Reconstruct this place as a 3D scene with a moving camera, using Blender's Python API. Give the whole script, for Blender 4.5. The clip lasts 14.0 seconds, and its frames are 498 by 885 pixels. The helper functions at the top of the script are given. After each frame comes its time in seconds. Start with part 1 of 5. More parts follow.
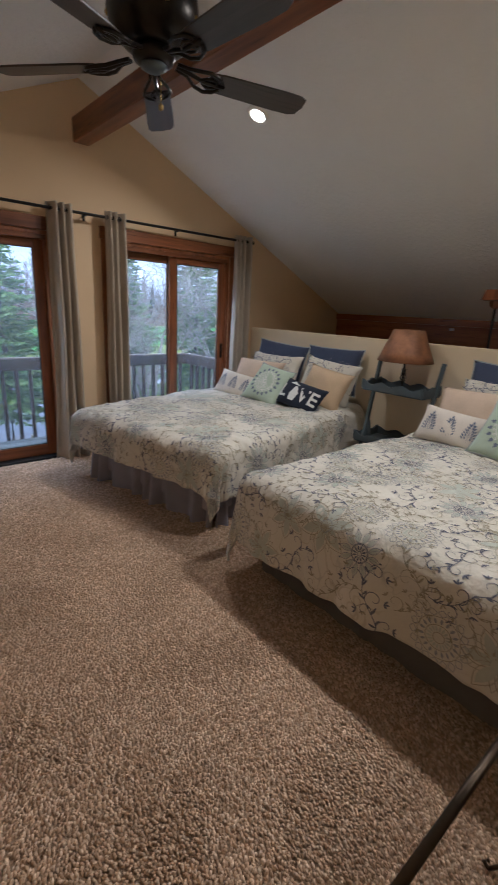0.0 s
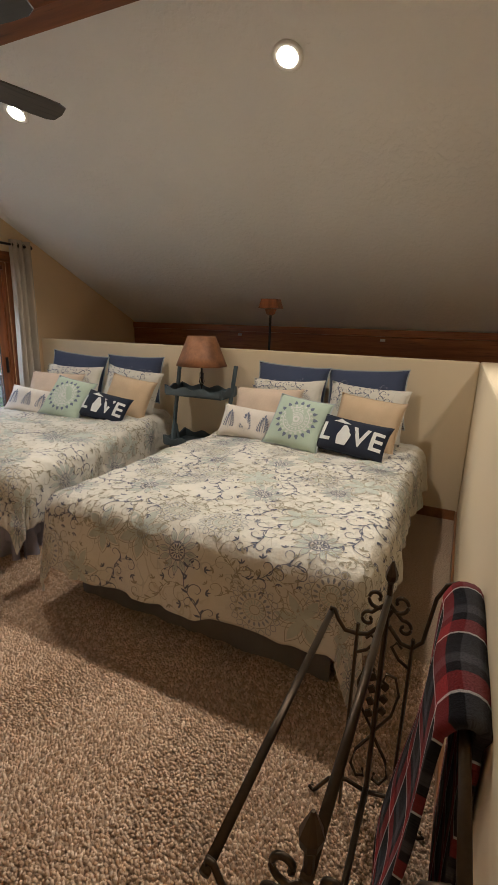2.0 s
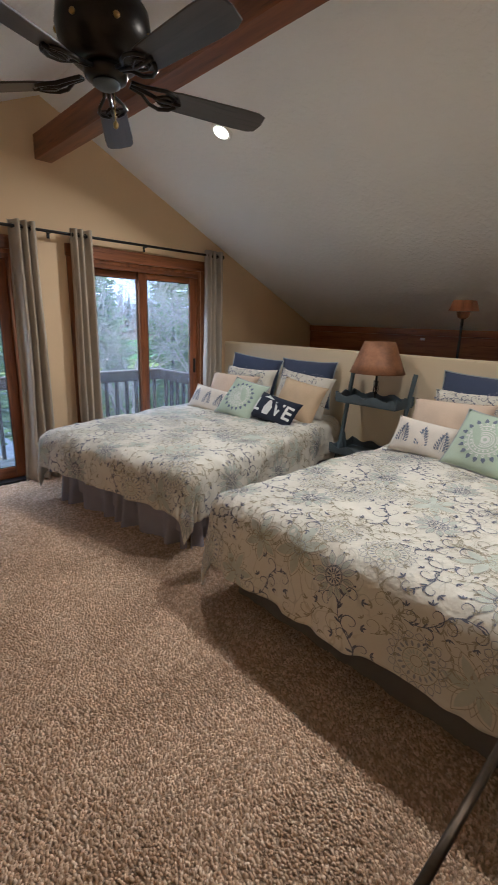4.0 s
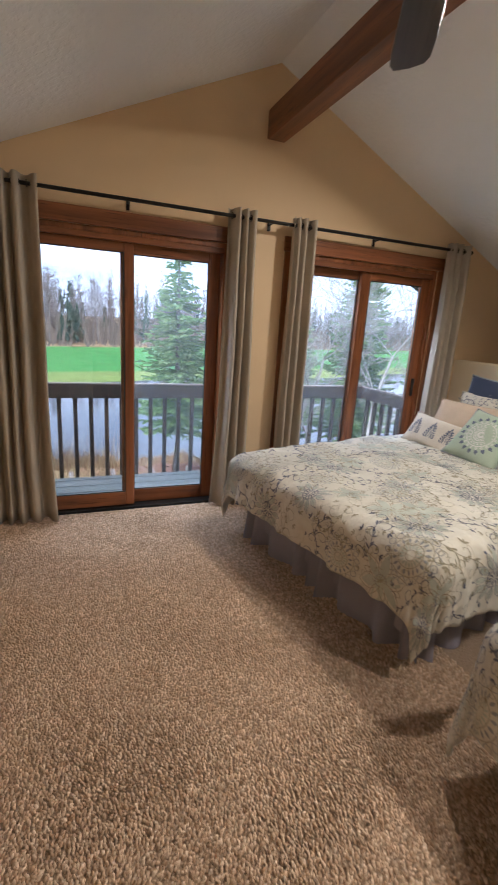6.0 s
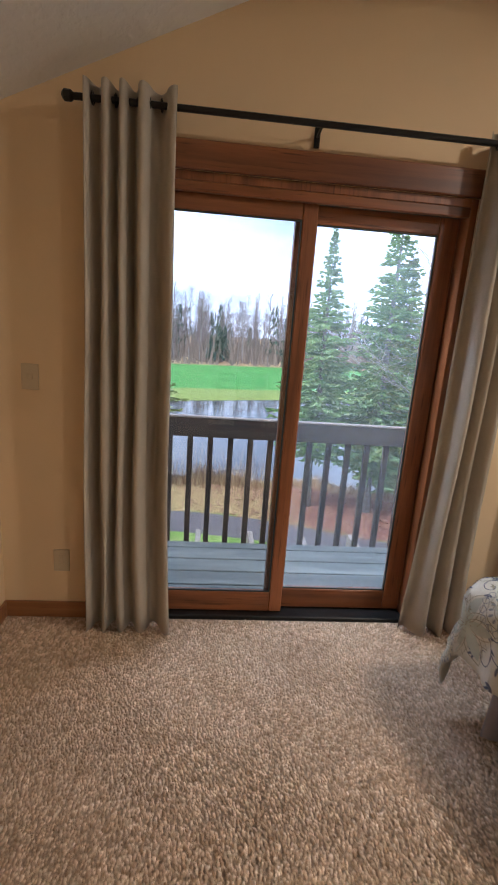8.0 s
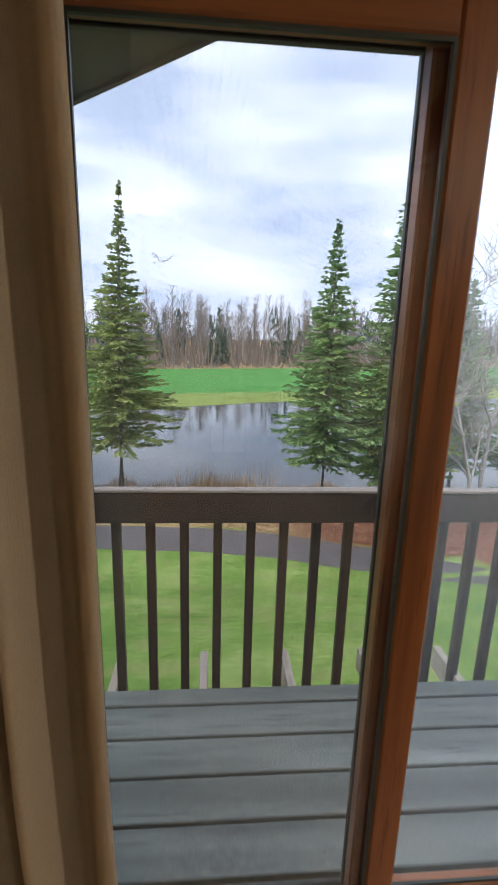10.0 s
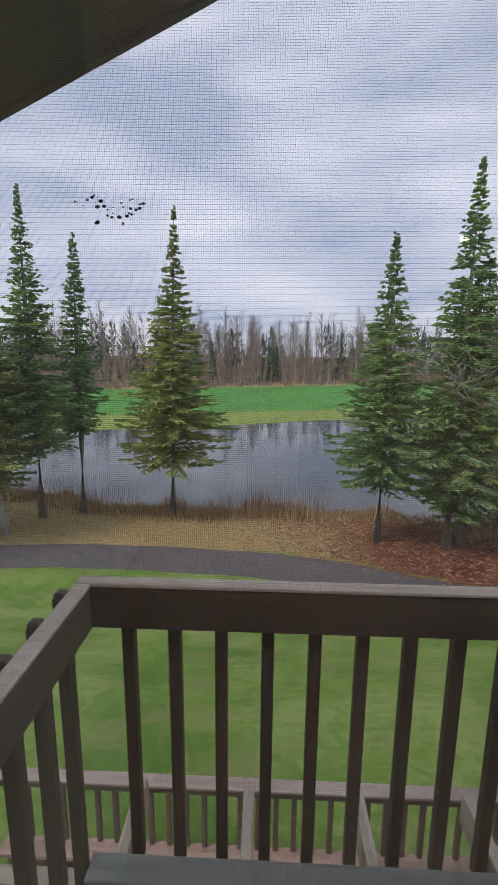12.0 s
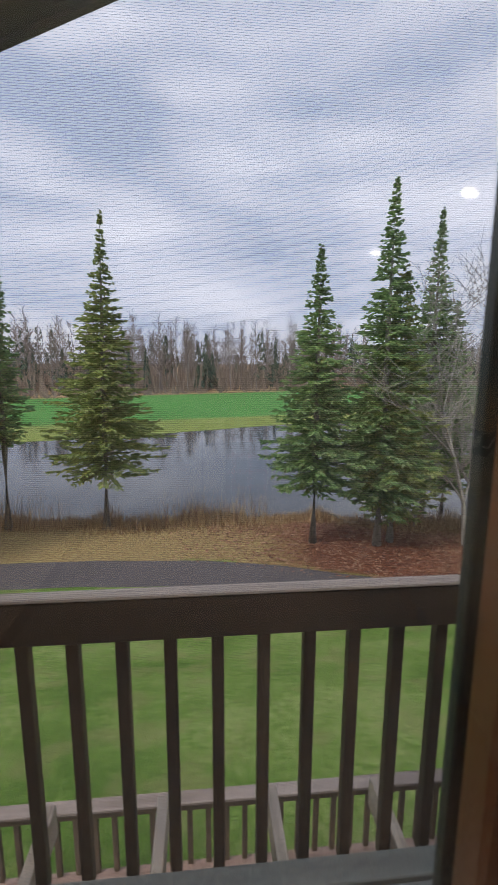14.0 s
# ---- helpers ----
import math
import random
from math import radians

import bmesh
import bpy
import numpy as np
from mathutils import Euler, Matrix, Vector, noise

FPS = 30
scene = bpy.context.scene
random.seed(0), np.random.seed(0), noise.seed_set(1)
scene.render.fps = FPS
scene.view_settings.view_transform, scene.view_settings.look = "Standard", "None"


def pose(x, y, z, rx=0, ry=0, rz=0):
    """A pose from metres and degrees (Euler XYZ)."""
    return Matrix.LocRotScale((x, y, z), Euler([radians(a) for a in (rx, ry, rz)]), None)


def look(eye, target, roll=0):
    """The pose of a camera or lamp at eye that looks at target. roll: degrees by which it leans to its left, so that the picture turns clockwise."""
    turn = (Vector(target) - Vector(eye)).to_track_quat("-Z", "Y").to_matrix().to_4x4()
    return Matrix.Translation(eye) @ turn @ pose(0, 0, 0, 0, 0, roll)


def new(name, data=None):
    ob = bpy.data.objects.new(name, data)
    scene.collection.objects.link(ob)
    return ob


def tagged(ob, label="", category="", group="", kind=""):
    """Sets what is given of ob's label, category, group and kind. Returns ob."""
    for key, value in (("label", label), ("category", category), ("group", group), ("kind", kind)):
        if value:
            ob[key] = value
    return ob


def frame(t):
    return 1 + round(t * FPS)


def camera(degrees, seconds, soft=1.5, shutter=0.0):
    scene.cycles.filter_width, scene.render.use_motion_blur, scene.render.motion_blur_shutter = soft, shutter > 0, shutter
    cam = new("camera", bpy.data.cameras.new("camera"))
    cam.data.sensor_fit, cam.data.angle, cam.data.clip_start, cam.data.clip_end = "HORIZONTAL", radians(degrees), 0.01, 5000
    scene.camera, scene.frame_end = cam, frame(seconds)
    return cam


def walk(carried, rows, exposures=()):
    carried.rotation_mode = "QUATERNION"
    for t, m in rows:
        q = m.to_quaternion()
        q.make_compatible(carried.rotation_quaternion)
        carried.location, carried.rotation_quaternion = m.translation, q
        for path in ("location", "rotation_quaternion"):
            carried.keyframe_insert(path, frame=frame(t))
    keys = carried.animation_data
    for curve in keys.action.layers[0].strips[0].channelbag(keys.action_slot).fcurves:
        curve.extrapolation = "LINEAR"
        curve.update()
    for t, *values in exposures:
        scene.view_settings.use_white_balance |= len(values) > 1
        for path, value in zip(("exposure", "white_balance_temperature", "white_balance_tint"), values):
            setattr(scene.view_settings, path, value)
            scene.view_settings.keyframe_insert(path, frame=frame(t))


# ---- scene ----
cam = camera(57.8, 14.0, shutter=0.25)
PATH = [
    (0, (0.018, -0.058, 1.512), (1.289, 1.379, 0.948), 2.9),
    (0.5, (0.006, -0.099, 1.518), (1.532, 1.069, 0.961), 1.4),
    (1, (0.001, -0.134, 1.52), (1.677, 0.816, 0.982), 1.3),
    (1.5, (0.001, -0.14, 1.519), (1.742, 0.696, 1.003), 1.6),
    (2, (0.0, -0.138, 1.521), (1.758, 0.672, 1.019), 1.8),
    (2.2, (0.001, -0.137, 1.522), (1.756, 0.684, 1.024), 1.8),
    (4.3, (0.111, 0.008, 1.558), (1.345, 1.487, 1.02), 2.1),
    (4.5, (0.085, 0.078, 1.564), (1.254, 1.604, 1.011), 2.4),
    (5, (0.107, 0.336, 1.547), (1.145, 1.956, 1.002), 2.0),
    (5.5, (0.163, 0.608, 1.51), (1.085, 2.307, 0.996), 2.7),
    (6, (0.325, 0.896, 1.507), (1.055, 2.688, 1.003), 3.7),
    (6.5, (0.364, 1.204, 1.512), (0.8, 3.078, 0.965), 4.2),
    (7, (0.36, 1.59, 1.488), (0.668, 3.503, 0.994), 3.6),
    (7.5, (0.378, 1.963, 1.463), (0.613, 3.895, 1.004), 3.8),
    (8, (0.369, 2.318, 1.44), (0.537, 4.258, 0.984), 4.1),
    (10.3, (0.349, 3.81, 1.497), (0.505, 5.756, 1.05), 1.4),
    (10.5, (0.361, 3.905, 1.499), (0.522, 5.85, 1.062), 1.4),
    (11, (0.398, 4.057, 1.502), (0.514, 6.009, 1.082), 1.6),
    (11.5, (0.371, 4.15, 1.525), (0.395, 6.109, 1.121), 1.0),
    (12, (0.352, 4.219, 1.534), (0.273, 6.181, 1.154), 0.5),
    (12.5, (0.348, 4.24, 1.539), (0.197, 6.2, 1.171), -0.0),
    (13, (0.355, 4.244, 1.54), (0.218, 6.207, 1.181), -0.3),
    (13.5, (0.386, 4.233, 1.54), (0.376, 6.202, 1.189), -0.3),
    (14, (0.477, 4.199, 1.531), (0.672, 6.159, 1.183), 0.3),
]
rows = [(t, look(eye, target, roll)) for t, eye, target, roll in PATH]
walk(cam, rows, [(0.0, -0.2, 5000, 11), (0.7, 0.15, 5650, 12), (2.2, 0.1, 5450, 9), (4.3, 0.15, 4950, 9), (5.0, 0.15, 5000, 9),
                (6.5, 0.25, 5500, 11), (8.2, 0.2, 5500, 11), (10.3, -0.45, 6400, 8), (10.6, -0.6, 6450, 8), (11.2, -0.98, 6550, 11), (14.0, -0.95, 6600, 12)])

# ---- world, sun, lamps ----
GROUND = -2.7
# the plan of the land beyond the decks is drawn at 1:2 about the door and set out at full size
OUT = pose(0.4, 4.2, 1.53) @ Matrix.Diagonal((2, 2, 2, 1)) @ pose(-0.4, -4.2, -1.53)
WATER = -3.02
world = bpy.data.worlds.new("overcast_sky")
scene.world = world
world.use_nodes = True
wt = world.node_tree
wt.nodes.clear()
w_out = wt.nodes.new("ShaderNodeOutputWorld")
w_bg = wt.nodes.new("ShaderNodeBackground")
w_sky = wt.nodes.new("ShaderNodeTexSky")
w_sky.sky_type = 'NISHITA'
w_sky.sun_disc = False
w_sky.sun_elevation = radians(50)
w_sky.sun_rotation = radians(241)
w_sky.air_density, w_sky.dust_density, w_sky.ozone_density = 1.0, 2.0, 1.0
w_tc = wt.nodes.new("ShaderNodeTexCoord")
w_map = wt.nodes.new("ShaderNodeMapping")
w_map.inputs["Scale"].default_value = (1.4, 1.4, 5.0)
w_n = wt.nodes.new("ShaderNodeTexNoise")
w_n.inputs["Scale"].default_value = 2.2
w_n.inputs["Detail"].default_value = 7
w_n.inputs["Roughness"].default_value = 0.52
w_ramp = wt.nodes.new("ShaderNodeValToRGB")
w_ramp.color_ramp.elements[0].position = 0.33
w_ramp.color_ramp.elements[0].color = (10.8, 12.6, 17.2, 1)
w_ramp.color_ramp.elements[1].position = 0.66
w_ramp.color_ramp.elements[1].color = (20.5, 21.4, 25.0, 1)
w_mix = wt.nodes.new("ShaderNodeMix")
w_mix.data_type = 'RGBA'
w_mix.inputs[0].default_value = 0.88
wt.links.new(w_tc.outputs["Generated"], w_map.inputs["Vector"])
wt.links.new(w_map.outputs[0], w_n.inputs["Vector"])
wt.links.new(w_n.outputs["Fac"], w_ramp.inputs[0])
wt.links.new(w_sky.outputs[0], w_mix.inputs[6])
wt.links.new(w_ramp.outputs[0], w_mix.inputs[7])
wt.links.new(w_mix.outputs[2], w_bg.inputs["Color"])
w_bg.inputs["Strength"].default_value = 0.1
wt.links.new(w_bg.outputs[0], w_out.inputs["Surface"])

sun = new("sun", bpy.data.lights.new("sun", 'SUN'))
sun.data.energy, sun.data.angle, sun.data.color = 5.0, radians(18), (1.0, 0.95, 0.88)
sun.matrix_world = look((-22, -6, 30), (0, 6, 0))

LAMPS = [(2.63, 2.98), (2.66, 0.93), (2.66, -1.12)]


def ceil_right(x):
    return 3.33 - 0.475 * (x - 1.817)


def ceil_left(x):
    return 3.33 + 0.455 * (x - 1.817)


for lx, ly in LAMPS:
    d = bpy.data.lights.new("ceiling_lamp_light", 'AREA')
    d.shape, d.size, d.energy, d.color, d.spread = 'DISK', 0.11, 24.5, (1.0, 0.84, 0.64), radians(152)
    lo = new("ceiling_lamp_light", d)
    lo.matrix_world = pose(lx - 0.015, ly, ceil_right(lx) - 0.036, 0, 20, 0)

# skylight falling steeply through each door opening, from just above its head outside
for dx in (0.74, 2.775):
    d = bpy.data.lights.new("skylight_at_door", 'AREA')
    d.shape, d.size, d.size_y, d.energy, d.color = 'RECTANGLE', 1.35, 0.18, 55, (0.78, 0.88, 1.0)
    new("skylight_at_door", d).matrix_world = look((dx, 4.68, 2.32), (dx, 3.85, 0.6))

# ---- materials ----


class Nodes:
    """A small builder for node materials."""

    def __init__(self, name):
        self.mat = bpy.data.materials.new(name)
        self.mat.use_nodes = True
        self.t = self.mat.node_tree
        self.bsdf = self.t.nodes["Principled BSDF"]
        self.tc = None

    def n(self, kind, **kw):
        node = self.t.nodes.new("ShaderNode" + kind)
        for k, v in kw.items():
            node.inputs[k].default_value = v
        return node

    def link(self, a, b):
        self.t.links.new(a, b)

    def coord(self, which="Object", scale=(1, 1, 1), rot=(0, 0, 0)):
        if self.tc is None:
            self.tc = self.n("TexCoord")
        m = self.n("Mapping")
        m.inputs["Scale"].default_value = scale
        m.inputs["Rotation"].default_value = rot
        self.link(self.tc.outputs[which], m.inputs["Vector"])
        return m.outputs[0]

    def noise(self, vec, scale, detail=4, rough=0.55):
        node = self.n("TexNoise", Scale=scale, Detail=detail, Roughness=rough)
        self.link(vec, node.inputs["Vector"])
        return node.outputs["Fac"]

    def ramp(self, fac, stops):
        r = self.n("ValToRGB")
        e = r.color_ramp.elements
        while len(e) < len(stops):
            e.new(0.5)
        for el, (p, c) in zip(e, stops):
            el.position = p
            el.color = (*c, 1) if len(c) == 3 else c
        self.link(fac, r.inputs[0])
        return r.outputs[0]

    def mix(self, fac, a, b, blend='MIX'):
        m = self.n("Mix")
        m.data_type, m.blend_type = 'RGBA', blend
        for sock, v in ((m.inputs[0], fac), (m.inputs[6], a), (m.inputs[7], b)):
            if isinstance(v, bpy.types.NodeSocket):
                self.link(v, sock)
            elif isinstance(v, (int, float)):
                sock.default_value = v
            else:
                sock.default_value = (*v, 1)
        return m.outputs[2]

    def math(self, op, a, b=0.0, c=0.0):
        m = self.n("Math")
        m.operation = op
        for sock, v in zip(m.inputs, (a, b, c)):
            if isinstance(v, bpy.types.NodeSocket):
                self.link(v, sock)
            else:
                sock.default_value = v
        return m.outputs[0]

    def step(self, v, lo, hi):
        m = self.n("MapRange")
        m.interpolation_type = 'SMOOTHSTEP'
        self.link(v, m.inputs[0])
        m.inputs[1].default_value, m.inputs[2].default_value = lo, hi
        return m.outputs[0]

    def bump(self, height, strength=0.3, dist=0.01):
        b = self.n("Bump", Strength=strength, Distance=dist)
        self.link(height, b.inputs["Height"])
        self.link(b.outputs[0], self.bsdf.inputs["Normal"])

    def done(self, color=None, rough=0.6, metal=0.0, spec=None):
        if isinstance(color, bpy.types.NodeSocket):
            self.link(color, self.bsdf.inputs["Base Color"])
        elif color is not None:
            self.bsdf.inputs["Base Color"].default_value = (*color, 1)
        if isinstance(rough, bpy.types.NodeSocket):
            self.link(rough, self.bsdf.inputs["Roughness"])
        else:
            self.bsdf.inputs["Roughness"].default_value = rough
        self.bsdf.inputs["Metallic"].default_value = metal
        if spec is not None:
            self.bsdf.inputs["Specular IOR Level"].default_value = spec
        return self.mat


def shade(c, k):
    return tuple(min(1.0, v * k) for v in c)


def plain(name, c, rough=0.6, metal=0.0, vary=0.15, scale=6, fine=90, bump=0.15, dist=0.002, spec=None):
    m = Nodes(name)
    v = m.coord()
    a = m.noise(v, scale, 5)
    b = m.noise(v, fine, 3)
    col = m.ramp(a, [(0.3, shade(c, 1 - vary)), (0.7, shade(c, 1 + vary))])
    col = m.mix(0.25, col, m.ramp(b, [(0.3, shade(c, 1 - vary)), (0.7, shade(c, 1 + vary))]))
    m.bump(b, bump, dist)
    r = m.ramp(a, [(0.3, (rough * 0.88,) * 3), (0.7, (min(1, rough * 1.1),) * 3)])
    return m.done(col, r, metal, spec)


def wood(name, dark, light, axis=2, rough=0.4, ring=14, bump=0.12):
    m = Nodes(name)
    s = [ring, ring, ring]
    s[axis] = ring * 0.06
    info = m.n("ObjectInfo")
    off = m.n("VectorMath")
    off.operation = 'ADD'
    jump = m.n("CombineXYZ")
    k = m.math('MULTIPLY', info.outputs["Random"], 37.0)
    for i in range(3):
        m.link(k, jump.inputs[i])
    m.link(m.coord("Object", tuple(s)), off.inputs[0])
    m.link(jump.outputs[0], off.inputs[1])
    v = off.outputs[0]
    a = m.noise(v, 1.0, 6, 0.6)
    b = m.noise(v, 5.0, 3, 0.6)
    col = m.ramp(a, [(0.32, dark), (0.52, tuple((p + q) / 2 for p, q in zip(dark, light))), (0.7, light)])
    col = m.mix(m.step(b, 0.55, 0.75), col, shade(dark, 0.75))
    tone = m.ramp(info.outputs["Random"], [(0.0, (0.86,) * 3), (1.0, (1.08,) * 3)])
    col = m.mix(1.0, col, tone, 'MULTIPLY')
    m.bump(b, bump, 0.002)
    return m.done(col, rough)


MAT = {}
MAT["wall"] = plain("tan_wall_paint", (0.72, 0.53, 0.315), 0.75, vary=0.03, scale=1.5, fine=160, bump=0.25, dist=0.002)
MAT["wall_side"] = plain("cream_wall_paint", (0.75, 0.62, 0.42), 0.75, vary=0.03, scale=1.5, fine=160, bump=0.25, dist=0.002)


def ceiling_mat():
    m = Nodes("white_textured_ceiling")
    v = m.coord()
    a = m.noise(v, 26, 3, 0.5)
    b = m.noise(v, 1.2, 3)
    col = m.ramp(b, [(0.3, (0.80, 0.79, 0.77)), (0.7, (0.85, 0.84, 0.82))])
    m.bump(m.step(a, 0.42, 0.62), 0.35, 0.004)
    return m.done(col, 0.55)


MAT["ceiling"] = ceiling_mat()
MAT["cedar"] = wood("stained_cedar", (0.13, 0.042, 0.014), (0.36, 0.13, 0.045), 2, 0.35)
MAT["cedar_x"] = wood("stained_cedar_lengthwise", (0.13, 0.042, 0.014), (0.36, 0.13, 0.045), 0, 0.35)
MAT["cedar_y"] = wood("stained_cedar_beam", (0.115, 0.038, 0.013), (0.30, 0.105, 0.036), 1, 0.4)
MAT["fascia"] = wood("reddish_fascia_board", (0.20, 0.065, 0.022), (0.46, 0.18, 0.065), 1, 0.35)
MAT["oak"] = wood("honey_oak_trim", (0.22, 0.085, 0.03), (0.38, 0.17, 0.065), 0, 0.35)
MAT["deck"] = wood("weathered_grey_deck", (0.085, 0.095, 0.087), (0.21, 0.22, 0.20), 0, 0.6, 10, 0.4)
MAT["rail"] = wood("dark_brown_rail_stain", (0.023, 0.0135, 0.0075), (0.052, 0.031, 0.018), 0, 0.6, 12, 0.3)
MAT["baluster"] = wood("dark_brown_baluster_stain", (0.024, 0.014, 0.008), (0.056, 0.034, 0.020), 2, 0.6, 12, 0.3)
MAT["pale_wood"] = wood("bare_weathered_wood", (0.36, 0.29, 0.23), (0.60, 0.50, 0.41), 1, 0.7, 12, 0.3)
MAT["black"] = plain("black_metal", (0.02, 0.018, 0.016), 0.4, 0.6, 0.2)
MAT["green_frame"] = plain("dark_green_cladding", (0.03, 0.037, 0.034), 0.45, 0.0, 0.15)
MAT["soffit"] = plain("dark_brown_soffit", (0.055, 0.046, 0.038), 0.6, 0.0, 0.2)
MAT["siding"] = wood("brown_siding", (0.07, 0.05, 0.036), (0.13, 0.095, 0.07), 0, 0.6)


def glass_mat(name, haze_share):
    """Clear glass with a veil added for glare, scattering a share of the daylight."""
    m = Nodes(name)
    m.bsdf.inputs["Transmission Weight"].default_value = 1.0
    m.bsdf.inputs["IOR"].default_value = 1.45
    v = m.coord()
    haze = m.n("BsdfTranslucent", Color=(0.9, 0.94, 1.0, 1))
    both = m.n("MixShader")
    m.link(m.ramp(m.noise(v, 2.5, 4), [(0.3, (haze_share * 0.8,) * 3), (0.7, (haze_share * 1.2,) * 3)]), both.inputs[0])
    m.link(m.bsdf.outputs[0], both.inputs[1])
    m.link(haze.outputs[0], both.inputs[2])
    m.link(both.outputs[0], m.t.nodes["Material Output"].inputs["Surface"])
    return m.done((0.97, 0.985, 0.98), 0.0)


# glare veil mixed into the panes, almost none in the second glass
MAT["glass"] = glass_mat("window_glass", 0.045)
MAT["glass_low_haze"] = glass_mat("low_haze_window_glass", 0.003)


def lamp_mat():
    m = Nodes("lit_bulb_face")
    m.bsdf.inputs["Emission Color"].default_value = (1.0, 0.83, 0.58, 1)
    m.bsdf.inputs["Emission Strength"].default_value = 14.0
    return m.done((0.9, 0.85, 0.75), 0.4)


MAT["bulb"] = lamp_mat()

# ---- mesh helpers ----


def mesh_of(bm, name, smooth=False):
    me = bpy.data.meshes.new(name)
    bm.normal_update()
    bm.to_mesh(me)
    bm.free()
    if smooth:
        me.polygons.foreach_set("use_smooth", [True] * len(me.polygons))
    return me


def part(name, bm, material, parent=None, label="", smooth=False, at=None):
    me = mesh_of(bm, name, smooth) if isinstance(bm, bmesh.types.BMesh) else bm
    if material is not None and not me.materials:
        me.materials.append(material)
    ob = new(name, me)
    if parent is not None:
        ob.parent = parent
    if at is not None:
        ob.matrix_basis = at
    if label:
        ob["label"] = label
    return ob


def empty(name, m=None):
    ob = new(name)
    ob.empty_display_size = 0.1
    if m is not None:
        ob.matrix_basis = m
    return ob


def box(x0, x1, y0, y1, z0, z1, bevel=0.0, bm=None, segments=1):
    b = bmesh.new()
    bmesh.ops.create_cube(b, size=1.0, matrix=Matrix.LocRotScale(
        ((x0 + x1) / 2, (y0 + y1) / 2, (z0 + z1) / 2), None, (x1 - x0, y1 - y0, z1 - z0)))
    if bevel:
        bmesh.ops.bevel(b, geom=b.edges[:], offset=bevel, segments=segments, affect='EDGES', profile=0.5)
    if bm is None:
        return b
    return join(bm, b)


def join(bm, other, m=None):
    if m is not None:
        bmesh.ops.transform(other, matrix=m, verts=other.verts)
    me = bpy.data.meshes.new("tmp")
    other.to_mesh(me)
    other.free()
    bm.from_mesh(me)
    bpy.data.meshes.remove(me)
    return bm


def prism(points, axis, a, b):
    """An outline of (u, v) points pushed from a to b along an axis ('x': u=y v=z, 'y': u=x v=z, 'z': u=x v=y)."""
    bm = bmesh.new()

    def place(u, v, w):
        return {'x': (w, u, v), 'y': (u, w, v), 'z': (u, v, w)}[axis]
    lo = [bm.verts.new(place(u, v, a)) for u, v in points]
    hi = [bm.verts.new(place(u, v, b)) for u, v in points]
    bm.faces.new(lo)
    bm.faces.new(hi[::-1])
    for i in range(len(points)):
        j = (i + 1) % len(points)
        bm.faces.new((lo[j], lo[i], hi[i], hi[j]))
    bmesh.ops.recalc_face_normals(bm, faces=bm.faces)
    return bm


def tube(points, radius, sides=8, bm=None, taper=None):
    """A round bar along a line of points."""
    out = bm if bm is not None else bmesh.new()
    pts = [Vector(p) for p in points]
    up = Vector((0, 0, 1))
    rings = []
    for i, p in enumerate(pts):
        d = (pts[min(i + 1, len(pts) - 1)] - pts[max(i - 1, 0)]).normalized()
        side = d.cross(up)
        if side.length < 1e-3:
            side = d.cross(Vector((1, 0, 0)))
        side.normalize()
        other = side.cross(d).normalized()
        r = radius if taper is None else radius * (1 - (1 - taper) * i / (len(pts) - 1))
        rings.append([out.verts.new(p + side * (r * math.cos(2 * math.pi * k / sides)) + other * (r * math.sin(2 * math.pi * k / sides))) for k in range(sides)])
    for a, b in zip(rings, rings[1:]):
        for k in range(sides):
            j = (k + 1) % sides
            out.faces.new((a[k], a[j], b[j], b[k]))
    out.faces.new(rings[0][::-1])
    out.faces.new(rings[-1])
    return out


def lathe(profile, sides=24, bm=None, centre=(0, 0, 0)):
    """A turned body from (radius, z) pairs."""
    out = bm if bm is not None else bmesh.new()
    cx, cy, cz = centre
    rings = [[out.verts.new((cx + r * math.cos(2 * math.pi * k / sides), cy + r * math.sin(2 * math.pi * k / sides), cz + z)) for k in range(sides)] for r, z in profile]
    for a, b in zip(rings, rings[1:]):
        for k in range(sides):
            j = (k + 1) % sides
            out.faces.new((a[k], a[j], b[j], b[k]))
    out.faces.new(rings[0][::-1])
    out.faces.new(rings[-1])
    return out


def raw_mesh(name, verts, faces):
    """A mesh from numpy arrays of corners and of equal-sided faces."""
    me = bpy.data.meshes.new(name)
    verts = np.asarray(verts, dtype=np.float32)
    faces = np.asarray(faces, dtype=np.int32)
    n, k = faces.shape
    me.vertices.add(len(verts))
    me.vertices.foreach_set("co", verts.ravel())
    me.loops.add(n * k)
    me.loops.foreach_set("vertex_index", faces.ravel())
    me.polygons.add(n)
    me.polygons.foreach_set("loop_start", np.arange(0, n * k, k, dtype=np.int32))
    me.update(calc_edges=True)
    return me


def structure(ob, label, category):
    return tagged(ob, label, category, kind="structure")


# ---- the room ----
WALL_Y, WALL_OUT = 4.40, 4.56
X_L, X_R, Y_B = -0.61, 5.62, -2.6
DOOR_A, DOOR_B = (0.0, 1.48), (2.035, 3.515)
HEAD = 2.09

carpet_base = part("floor", box(X_L - 0.1, X_R + 0.1, Y_B - 0.1, WALL_Y + 0.02, -0.12, 0.0), None)
structure(carpet_base, "beige and brown cut-pile carpet over the bedroom floor", "carpet")


